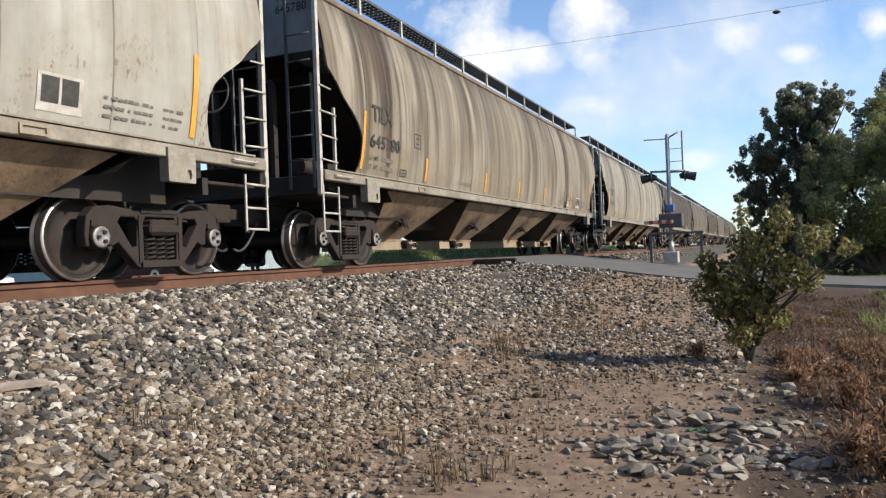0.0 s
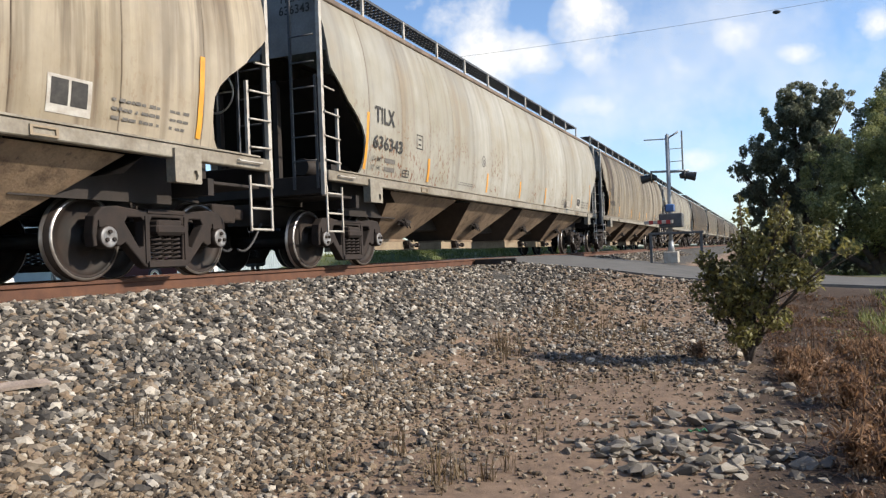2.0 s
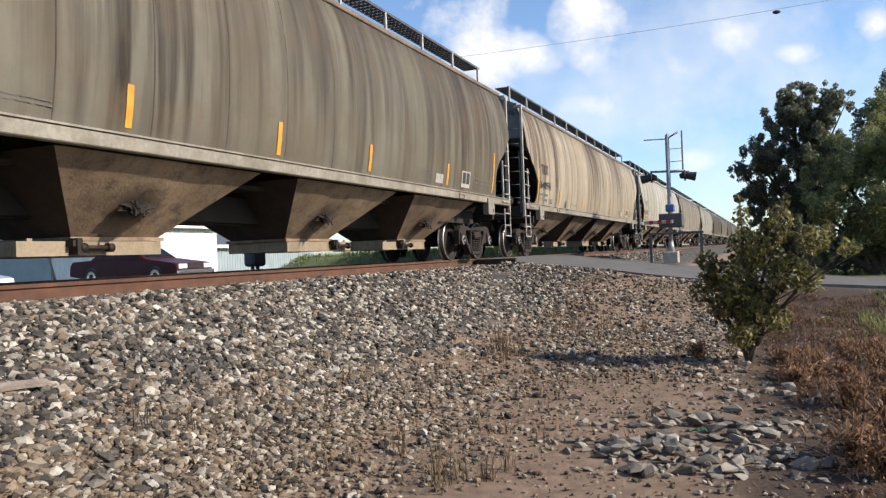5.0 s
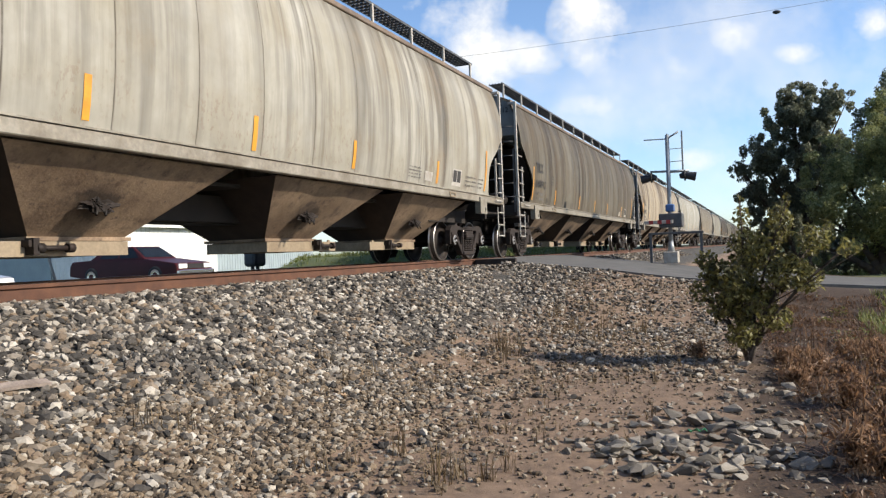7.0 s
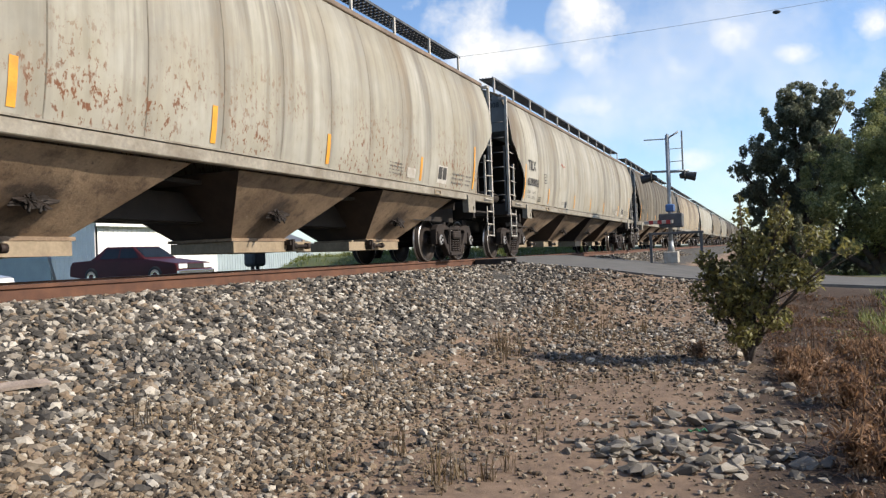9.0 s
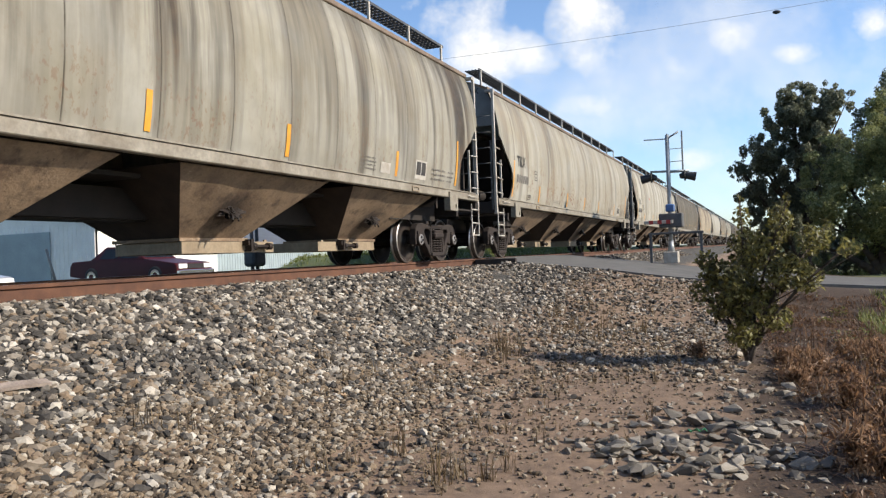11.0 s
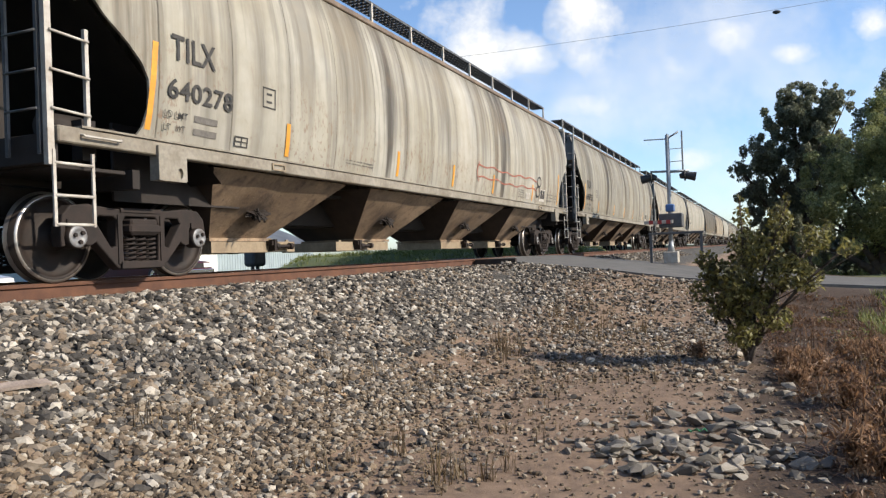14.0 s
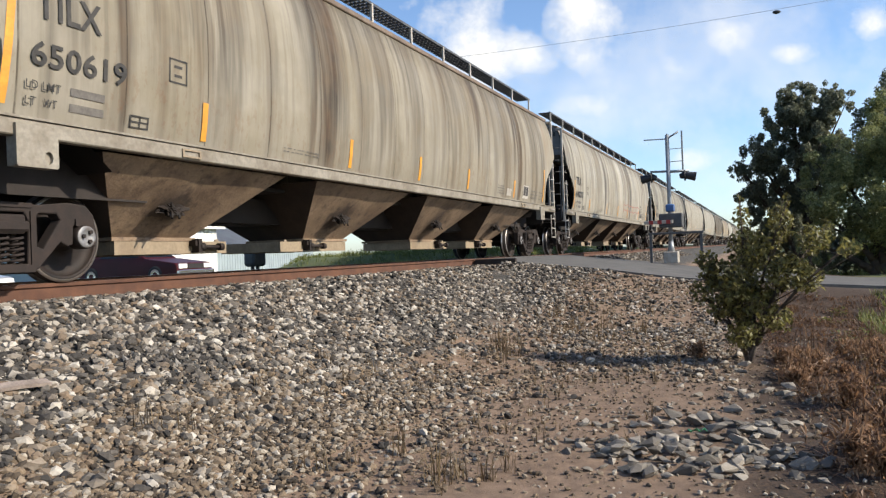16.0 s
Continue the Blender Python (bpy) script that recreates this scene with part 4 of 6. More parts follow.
    for i in range(3):
        decal(bm, 5.15, 5.45, 1.60 + i * 0.05, 1.63 + i * 0.05, 0.007)
    decal(bm, 5.12, 5.48, 1.58, 1.76)
    part("stencil_panel", bm, M_LADDER, car)
    frames = (((-6.80, -6.52, 2.13, 2.15), (-6.80, -6.52, 2.38, 2.40), (-6.80, -6.78, 2.13, 2.40), (-6.54, -6.52, 2.13, 2.40), (-6.72, -6.60, 2.30, 2.33), (-6.72, -6.60, 2.20, 2.23)),
              ((-7.32, -7.06, 1.57, 1.585), (-7.32, -7.06, 1.685, 1.70), (-7.32, -7.30, 1.57, 1.70), (-7.08, -7.06, 1.57, 1.70), (-7.32, -7.06, 1.63, 1.642), (-7.19, -7.175, 1.57, 1.70)))
    for bars in frames:
        bm = bm_new()
        for x0, x1, z0, z1 in bars:
            decal(bm, x0, x1, z0, z1)
        part("stencil_box", bm, M_INK, car)
    return car


PAINTS = [
    wagon_paint("streaked_dirty_cream", (0.270, 0.242, 0.195), (0.024, 0.018, 0.014), 1.0, 0.3, 0.0, 0.62),
    wagon_paint("clean_cream_rust_flecked", (0.352, 0.345, 0.312), (0.085, 0.072, 0.058), 0.5, 1.0, 5.3, 0.10),
    wagon_paint("tan_streaked_cream", (0.365, 0.318, 0.248), (0.034, 0.022, 0.015), 1.0, 0.2, 11.7, 0.12),
    wagon_paint("pale_cream", (0.360, 0.345, 0.302), (0.050, 0.042, 0.033), 0.8, 0.25, 17.1, 0.06),
    wagon_paint("grimy_grey_cream", (0.295, 0.282, 0.243), (0.032, 0.027, 0.022), 0.95, 0.4, 23.9, 0.25),
    # much darker base, for wagons that only stand far down the line
    wagon_paint("dark_brown_cream", (0.085, 0.068, 0.050), (0.015, 0.012, 0.010), 1.0, 0.35, 31.3, 0.7),
    wagon_paint("cream_dark_flecks", (0.350, 0.336, 0.293), (0.065, 0.055, 0.043), 0.65, 1.0, 37.7, 0.10),
    wagon_paint("pale_cream_half_streaked", (0.385, 0.370, 0.326), (0.042, 0.036, 0.030), 0.9, 0.5, 46.9, 0.03),
    wagon_paint("grey_run_stained_cream", (0.290, 0.266, 0.218), (0.036, 0.028, 0.021), 1.0, 0.25, 51.9, 0.18),
    wagon_paint("brown_grey_cream", (0.155, 0.139, 0.111), (0.026, 0.020, 0.015), 1.0, 0.2, 63.1, 0.5),
]
# order in the train (0 passes first, higher ones follow): number and paint
TRAIN = {-8: ("", 5), -7: ("", 9), -6: ("", 5), -5: ("", 9), -4: ("", 5), -3: ("", 9), -2: ("", 5), -1: ("", 4),
         0: ("645780", 0), 1: ("636343", 1), 2: ("640976", 2), 3: ("640912", 9), 4: ("638808", 3), 5: ("", 6), 6: ("645752", 4), 7: ("640278", 7), 8: ("650619", 8)}
NOTES = {0: "heavily soot-streaked cream four-bay covered hopper wagon on the rails", 1: "clean cream four-bay covered hopper wagon with rust flecks",
         2: "tan-stained cream four-bay covered hopper wagon with dark runs", 4: "pale cream four-bay covered hopper wagon lightly streaked",
         7: "cream four-bay covered hopper wagon with a red sprayed line"}
WAGONS = {}


def mark_wagon(k, car, number):
    for ob in car.children:
        if ob.name.startswith(("side_sheet",)):
            ob.material_slots[0].link = "OBJECT"
            ob.material_slots[0].material = PAINTS[TRAIN[k][1]]
    if k in NOTES:
        tagged(car, NOTES[k])
    if k < -3:
        return
    lettering("reporting_mark", "TILX", -8.44, 2.40, 0.27, 0.72, M_INK, car, "black stencilled reporting letters")
    if number:
        lettering("wagon_number", number, -8.50, 1.97, 0.21, 1.10, M_INK, car, "black stencilled wagon number")
        for words, x, z, w in (("LD", -8.54, 1.755, 0.13), ("LMT", -8.37, 1.755, 0.20), ("LT", -8.54, 1.61, 0.12), ("WT", -8.34, 1.61, 0.14)):
            lettering("weight_stencil", words, x, z, 0.075, w, M_INK, car, "small black weight stencil")
        for z, figures in ((1.755, "216900"), (1.61, "69100")):
            if k == 4:
                lettering("weight_stencil", figures, -8.04 + (0.05 if z < 1.7 else 0.0), z, 0.075, 0.36 if z > 1.7 else 0.31, M_FADED, car, "small worn black weight figures")
                continue
            bm = bm_new()
            decal(bm, -8.06, -7.66, z, z + 0.075, 0.006)
            part("weight_stencil", bm, M_FADED, car, "faded figures that cannot be read")
    else:
        bm = bm_new()
        for i in range(6):
            decal(bm, -8.44 + i * 0.185, -8.31 + i * 0.185, 1.97, 2.18)
        part("wagon_number", bm, M_FADED, car, "worn number stencil that cannot be read")
    me = text_mesh("TILX\n" + (number or ""), 0.19)
    for v in me.vertices:
        v.co = (-(HALF - 0.155) - 0.004, -0.70 - v.co.x * 0.95, 4.12 + v.co.y)
    me.materials.append(M_INK)
    part("end_lettering", me, None, car, "black stencil on the wagon's end wall")
    if k == 7:
        bm = bm_new()
        ring_decal(bm, 6.35, 2.12, 0.20, 0.16, 0.05)
        ring_decal(bm, 6.28, 1.84, 0.22, 0.17, 0.05)
        part("sprayed_figure", bm, M_INK, car, "black sprayed figure eight")
        bm = bm_new()
        for z, x0 in ((2.12, 1.3), (1.86, 1.3)):
            for i in range(32):
                x = x0 + i * 0.15
                zz = z + 0.025 * math.sin(i * 0.9 + z * 7) + 0.02 * math.sin(i * 0.31)
                decal(bm, x, x + 0.151, zz, zz + 0.03, 0.005)
        for i in range(10):
            zz = 1.78 + i * 0.045
            decal(bm, 1.30 - 0.12 * math.sin(i * 0.35), 1.34 - 0.12 * math.sin(i * 0.35), zz, zz + 0.047, 0.005)
        part("sprayed_line", bm, M_REDINK, car, "wavy red sprayed line")
    if k == 1:
        bm = bm_new()
        ring_decal(bm, -3.11, 2.25, 0.13, 0.13, 0.028)
        ring_decal(bm, -3.09, 2.24, 0.06, 0.06, 0.028)
        part("sprayed_swirl", bm, M_FADED, car, "small dark sprayed swirl")
    if k == 4:
        lettering("type_stencil", "C", -6.69, 2.19, 0.07, 0.055, M_INK, car, "small black type letter")
        bm = bm_new()
        for i in range(9):
            decal(bm, -4.72 + i * 0.05, -4.668 + i * 0.05, 2.86 - 0.006 * i - 0.03 * math.sin(i * 0.4), 2.90 - 0.008 * i + 0.02 * math.sin(i * 0.9), 0.005)
        part("rust_scar", bm, M_REDINK, car, "rust-red scar in the paint")
    if k == 0:
        for i in range(6):
            bm = bm_new()
            ring_decal(bm, 4.2 + i * 0.42, 1.80 + 0.12 * math.sin(i * 2.2), 0.14, 0.12, 0.025)
            decal(bm, 4.335 + i * 0.42, 4.36 + i * 0.42, 1.62, 2.05, 0.007)
            part("sprayed_scrawl", bm, M_FADED, car, "faded grey sprayed scrawl")


def build_train():
    first = build_wagon(PAINTS[0])
    WAGONS[0] = first
    for k in TRAIN:
        if k:
            WAGONS[k] = copy_thing(first, pose(0, 0, 0))
    for k, car in WAGONS.items():
        mark_wagon(k, car, TRAIN[k][0])
        car.matrix_basis = pose(10.227 + AXLE0 - k * PITCH, TRACK_Y, 0)


build_train()

# ---- sky's clouds ----
CLOUDS = []
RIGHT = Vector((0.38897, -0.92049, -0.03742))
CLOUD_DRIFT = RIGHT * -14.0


def cloud_mat(name, shift, lo, hi, stretch):
    m, nt, b = blank(name)
    nt.nodes.remove(b)
    v = mapped(nt, (1, stretch, 1), "Object", (shift, shift * 0.7, 0))
    n1 = noise_tex(nt, v, 0.0052, 7.0, 0.58)
    gen = nt.nodes.new("ShaderNodeTexCoord")
    mp = nt.nodes.new("ShaderNodeMapping")
    mp.inputs["Location"].default_value, mp.inputs["Scale"].default_value = (-1, -1, 0), (2, 2, 0)
    nt.links.new(gen.outputs["Generated"], mp.inputs["Vector"])
    ln = nt.nodes.new("ShaderNodeVectorMath")
    ln.operation = "LENGTH"
    nt.links.new(mp.outputs[0], ln.inputs[0])
    edge = ramp(nt, ln.outputs["Value"], [(0.15, grey(1)), (1.0, grey(0))])
    dens = maths(nt, "ADD", n1, maths(nt, "MULTIPLY", maths(nt, "SUBTRACT", edge, 1.0), 0.42))
    al = ramp(nt, dens, [(lo, grey(0)), (hi, grey(1))])
    tr = nt.nodes.new("ShaderNodeBsdfTransparent")
    em = nt.nodes.new("ShaderNodeEmission")
    em.inputs["Color"].default_value = (1.0, 0.99, 0.97, 1)
    em.inputs["Strength"].default_value = 0.74
    ms = nt.nodes.new("ShaderNodeMixShader")
    nt.links.new(al, ms.inputs[0])
    nt.links.new(tr.outputs[0], ms.inputs[1])
    nt.links.new(em.outputs[0], ms.inputs[2])
    nt.links.new(ms.outputs[0], nt.nodes["Material Output"].inputs["Surface"])
    return m


def build_clouds():
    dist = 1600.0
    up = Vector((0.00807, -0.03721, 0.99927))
    # the last row is a wide faint glowing veil added to brighten the sky
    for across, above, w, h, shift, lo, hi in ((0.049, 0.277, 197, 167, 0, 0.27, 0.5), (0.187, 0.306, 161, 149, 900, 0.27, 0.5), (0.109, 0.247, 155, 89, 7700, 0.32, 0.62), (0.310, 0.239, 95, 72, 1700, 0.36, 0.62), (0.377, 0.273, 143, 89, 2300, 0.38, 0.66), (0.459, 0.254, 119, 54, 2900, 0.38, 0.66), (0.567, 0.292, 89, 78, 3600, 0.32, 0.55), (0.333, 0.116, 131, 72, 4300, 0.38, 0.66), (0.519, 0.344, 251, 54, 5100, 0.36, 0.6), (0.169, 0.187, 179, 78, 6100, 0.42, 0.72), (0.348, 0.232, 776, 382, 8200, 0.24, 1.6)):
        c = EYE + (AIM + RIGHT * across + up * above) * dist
        bm = bm_new()
        n = 10
        grid = [[bm.verts.new(((i / n * 2 - 1) * w, (j / n * 2 - 1) * h, 30 * math.cos((i / n - 0.5) * 3) * math.cos((j / n - 0.5) * 3))) for j in range(n + 1)] for i in range(n + 1)]
        for i in range(n):
            for j in range(n):
                bm.faces.new((grid[i][j], grid[i + 1][j], grid[i + 1][j + 1], grid[i][j + 1])).smooth = True
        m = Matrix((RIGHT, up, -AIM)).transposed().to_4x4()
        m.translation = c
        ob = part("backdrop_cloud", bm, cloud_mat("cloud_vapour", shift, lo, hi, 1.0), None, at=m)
        ob.visible_shadow = False
        tagged(ob, "white fair-weather cloud drifting in a hazy blue sky", "cloud", "clouds", kind="structure")
        CLOUDS.append(ob)


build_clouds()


# ---- plants ----
def leaf_cloud(name, blobs, count, size, mat, rnd, flat=0.0):
    """Many small leaves scattered through uneven clumps: (centre, radii) each."""
    verts, faces = [], []
    weights = [r[0] * r[1] * r[2] for _, r in blobs]
    for _ in range(count):
        c, r = rnd.choices(blobs, weights)[0]
        d = Vector((rnd.gauss(0, 1), rnd.gauss(0, 1), rnd.gauss(0, 1))).normalized()
        k = rnd.uniform(0.25, 1.0) ** 0.5 * (0.8 + 0.35 * noise.noise(d * 2.5 + Vector(c)))
        p = Vector((c[0] + d.x * r[0] * k, c[1] + d.y * r[1] * k, c[2] + d.z * r[2] * k))
        q = Euler((rnd.uniform(-1.2, 1.2), rnd.uniform(-1.2, 1.2), rnd.uniform(0, 6.28))).to_matrix()
        s = size * rnd.uniform(0.6, 1.4)
        i = len(verts)
        for v in ((-0.5, 0, 0.0), (0, -0.28, 0.06), (0.55, 0, -0.05), (0, 0.28, 0.06)):
            verts.append(p + q @ (Vector(v) * s))
        faces.append((i, i + 1, i + 2, i + 3))
    return raw_mesh(name, verts, faces, mat)


def trunk_mesh(name, base, blobs, r, rnd, mat, forks=3):
    bm = bm_new()
    for c, rad in blobs:
        c = Vector(c)
        start = Vector(base)
        pts, n = [], 6
        for i in range(n + 1):
            u = i / n
            p = start.lerp(c, u)
            p.x += (c.x - start.x) * (u * u - u) * 0.6 + rnd.uniform(-0.03, 0.03) * n * r
            p.y += (c.y - start.y) * (u * u - u) * 0.6 + rnd.uniform(-0.03, 0.03) * n * r
            pts.append(p if i else start)
        for i in range(n):
            tube(bm, pts[i], pts[i + 1], r * (1 - 0.85 * i / n), r * (1 - 0.85 * (i + 1) / n), 7)
        for _ in range(forks):
            d = Vector((rnd.gauss(0, 1) * rad[0], rnd.gauss(0, 1) * rad[1], rnd.gauss(-0.2, 0.7) * rad[2])) * 0.35
            tube(bm, pts[n - 2], c + d, r * 0.3, r * 0.06, 5)
    return mesh_of(name, bm, mat)


def build_shrub():
    rnd = random.Random(5)
    base = (9.7, 0.21, ground_z(9.7, 0.21) - 0.02)
    blobs = [((9.7, 0.18, -0.55), (0.3, 0.36, 0.34)), ((9.75, 0.50, -0.25), (0.28, 0.30, 0.26)), ((9.6, -0.25, -0.22), (0.3, 0.34, 0.28)), ((9.7, 0.12, 0.05), (0.3, 0.36, 0.30)),
             ((9.7, 0.22, 0.40), (0.16, 0.13, 0.28)), ((9.65, -0.20, 0.36), (0.2, 0.18, 0.30)), ((9.7, -0.52, 0.14), (0.2, 0.24, 0.22)), ((9.8, 0.66, -0.05), (0.16, 0.17, 0.15)),
             ((9.7, -0.70, 0.30), (0.12, 0.10, 0.14)), ((9.6, 0.26, -0.92), (0.22, 0.26, 0.22)), ((9.65, -0.48, -0.32), (0.2, 0.2, 0.2)), ((9.75, -0.28, 0.62), (0.07, 0.06, 0.12)), ((9.7, -0.1, -0.75), (0.24, 0.24, 0.2)), ((9.7, 0.5, -0.62), (0.2, 0.2, 0.2)), ((9.7, 0.24, 0.68), (0.05, 0.05, 0.08)), ((9.7, 0.72, -0.45), (0.16, 0.18, 0.18)), ((9.7, -0.85, 0.05), (0.14, 0.14, 0.12)), ((9.7, 0.3, -0.35), (0.3, 0.34, 0.3))]
    blobs = [((9.7 + (c[0] - 9.7) * 2.2 + rnd.uniform(-0.2, 0.2), c[1], c[2]), (r[0] * 1.7, r[1], r[2])) for c, r in blobs]
    sh = empty("sapling", "young leafy sapling with yellowing leaves in dry trackside soil", "shrub", m=pose(*base))
    back = pose(*base).inverted()
    me = trunk_mesh("trunk", base, blobs, 0.028, rnd, M_BARK, 5)
    me.transform(back)
    part("trunk", me, None, sh)
    me = leaf_cloud("crown", blobs, 7600, 0.060, M_SHRUBLEAF, rnd)
    me.transform(back)
    part("crown", me, None, sh)


def build_tree(base, blobs, r, leaves, size, mat, label, seed, group="trees beside the road"):
    rnd = random.Random(seed)
    near = 0.76
    blobs = [(tuple(EYE[i] + (c[i] - EYE[i]) * near for i in range(3)), tuple(v * near for v in rad)) for c, rad in blobs]
    size, r = size * near, r * near
    bx, by = base[0] * near, base[1] * near
    base = (bx, by, ground_z(bx, by) - 0.05)
    t = empty("tree", label, "tree", group, m=pose(*base))
    back = pose(*base).inverted()
    me = trunk_mesh("trunk", base, blobs, r, rnd, M_BARK, 3)
    me.transform(back)
    part("trunk", me, None, t)
    small = []
    leaves, size = int(leaves * 2.0), size * 0.62
    for c, rad in blobs:
        small.append((c, tuple(v * 0.7 for v in rad)))
        for _ in range(22):
            d = Vector((rnd.gauss(0, 1), rnd.gauss(0, 1), rnd.gauss(0, 1))).normalized()
            small.append(((c[0] + d.x * rad[0] * 0.95, c[1] + d.y * rad[1] * 0.95, c[2] + d.z * rad[2] * 0.95), tuple(v * rnd.uniform(0.14, 0.36) for v in rad)))
    me = leaf_cloud("crown", small, leaves, size, mat, rnd)
    me.transform(back)
    part("crown", me, None, t)


def build_trees():
    build_tree((41, -1.9, -1.35), [((40, -1.5, 6.3), (1.5, 1.35, 1.4)), ((40, -0.3, 4.1), (1.5, 1.2, 1.3)), ((41, 0.2, 2.6), (1.2, 0.9, 1.2)), ((40.5, -2.6, 4.2), (1.8, 1.6, 1.8)), ((40, -3.2, 6.7), (1.2, 0.9, 0.9)), ((40, -2.4, 5.2), (1.4, 1.2, 1.2)), ((40, 0.9, 3.7), (0.6, 0.5, 0.5)), ((41, -1.6, 2.0), (1.6, 1.6, 2.0)), ((41, -0.3, 0.6), (1.2, 1.0, 1.0))],
               0.22, 62000, 0.19, M_TREEDARK, "tall dark green broadleaf tree behind the road", 11)
    build_tree((36, -4.6, -1.3), [((36, -3.2, 2.9), (1.8, 1.5, 1.7)), ((36, -5.0, 3.6), (2.0, 1.7, 1.6)), ((35, -4.4, 0.9), (1.8, 2.4, 1.6)), ((36, -7.0, 3.4), (2.2, 2.2, 2.6)), ((37, -6.0, 5.2), (1.8, 1.6, 1.6)), ((35, -2.4, 1.2), (1.2, 1.0, 1.4)), ((35, -6.4, 0.6), (1.8, 1.8, 1.6)), ((35.5, -2.0, 0.0), (0.9, 0.8, 0.9))],
               0.25, 66000, 0.17, M_TREELEAF, "broad bright green tree with a low crown", 12)
    build_tree((43, -6.5, -1.35), [((43, -5.6, 6.0), (1.6, 1.1, 1.3)), ((43, -7.0, 7.3), (2.0, 1.4, 1.6)), ((43, -9.0, 5.6), (2.4, 2.4, 2.6)), ((43, -5.0, 3.9), (1.8, 1.8, 1.8)), ((42, -9, 1.5), (2.5, 2.6, 2.6)), ((43, -6.5, 4.6), (1.8, 1.8, 1.8))],
               0.26, 46000, 0.20, M_TREEDARK, "tall dark green tree rising behind others", 13)
    build_tree((47, -12.5, -1.35), [((47, -12, 4), (3, 2.6, 3.5)), ((46, -15, 3), (3, 2.8, 3.5))], 0.3, 9000, 0.36, M_TREEDARK, "dark green tree at the road's side", 14)
    rnd = random.Random(31)
    blobs = []
    for i in range(20):
        x, y = 33 + rnd.uniform(-1.5, 2), 0.6 - i * 0.62
        h = rnd.uniform(0.6, 1.1) + (0.5 if i > 4 else 0.0)
        blobs.append(((x, y, ground_z(x, y) + h * 0.75), (0.9, 0.8, h)))
    hedge = new("undergrowth", leaf_cloud("undergrowth", blobs, 20000, 0.17, M_TREEDARK, rnd))
    tagged(hedge, "dense dark green undergrowth below the trees", "undergrowth", kind="stuff")


def blade_tuft(verts, faces, x, y, z, h, n, spread, rnd, w=0.006):
    for _ in range(n):
        a = rnd.uniform(0, 6.283)
        lean = rnd.uniform(0.1, 1.0) * spread
        hh = h * rnd.uniform(0.5, 1.1)
        px, py = x + rnd.gauss(0, spread * 0.25), y + rnd.gauss(0, spread * 0.25)
        dx, dy = math.cos(a), math.sin(a)
        i = len(verts)
        verts += [(px - dy * w, py + dx * w, z - 0.01), (px + dy * w, py - dx * w, z - 0.01),
                  (px + dx * lean * 0.4 + dy * w * 0.8, py + dy * lean * 0.4 - dx * w * 0.8, z + hh * 0.6), (px + dx * lean * 0.4 - dy * w * 0.8, py + dy * lean * 0.4 + dx * w * 0.8, z + hh * 0.6),
                  (px + dx * lean, py + dy * lean, z + hh)]
        faces += [(i, i + 1, i + 2, i + 3), (i + 3, i + 2, i + 4)]


def brush(verts, faces, x, y, z, h, rnd, n=26):
    """A dead bramble: thin curved stems with short side twigs and curled leaves."""
    for _ in range(n):
        a, lean = rnd.uniform(0, 6.283), rnd.uniform(0.2, 1.0) * h * 1.1
        hh, w = h * rnd.uniform(0.45, 1.0), rnd.uniform(0.002, 0.004)
        dx, dy = math.cos(a), math.sin(a)
        prev = None
        for j in range(5):
            u = j / 4
            px, py, pz = x + dx * lean * u * (0.5 + 0.5 * u), y + dy * lean * u * (0.5 + 0.5 * u), z + hh * math.sin(u * 1.9) / 0.95
            i = len(verts)
            verts += [(px - dy * w, py + dx * w, pz), (px + dy * w, py - dx * w, pz)]
            if prev is not None:
                faces.append((prev, prev + 1, i + 1, i))
            prev = i
            if j:
                for _ in range(2):
                    s = rnd.uniform(0.012, 0.034)
                    q = Euler((rnd.uniform(0, 6), rnd.uniform(0, 6), rnd.uniform(0, 6))).to_matrix()
                    o = Vector((px, py, pz)) + q @ Vector((s * 1.5, 0, 0))
                    i2 = len(verts)
                    verts += [tuple(o + q @ Vector(c)) for c in ((-s * 1.5, 0, 0), (0, -s * 0.4, 0.2 * s), (s * 1.3, 0, -0.3 * s), (0, s * 0.4, 0.2 * s))]
                    faces.append((i2, i2 + 1, i2 + 2, i2 + 3))


def verge_edge(x):
    """Where the dead growth of the verge begins."""
    return interp(x, [3.5, 5.0, 6.0, 7.0, 8.5, 10.0, 13.0, 17.0], [-0.35, -0.36, -0.48, -0.40, -0.20, -0.1, 0.05, 0.2])


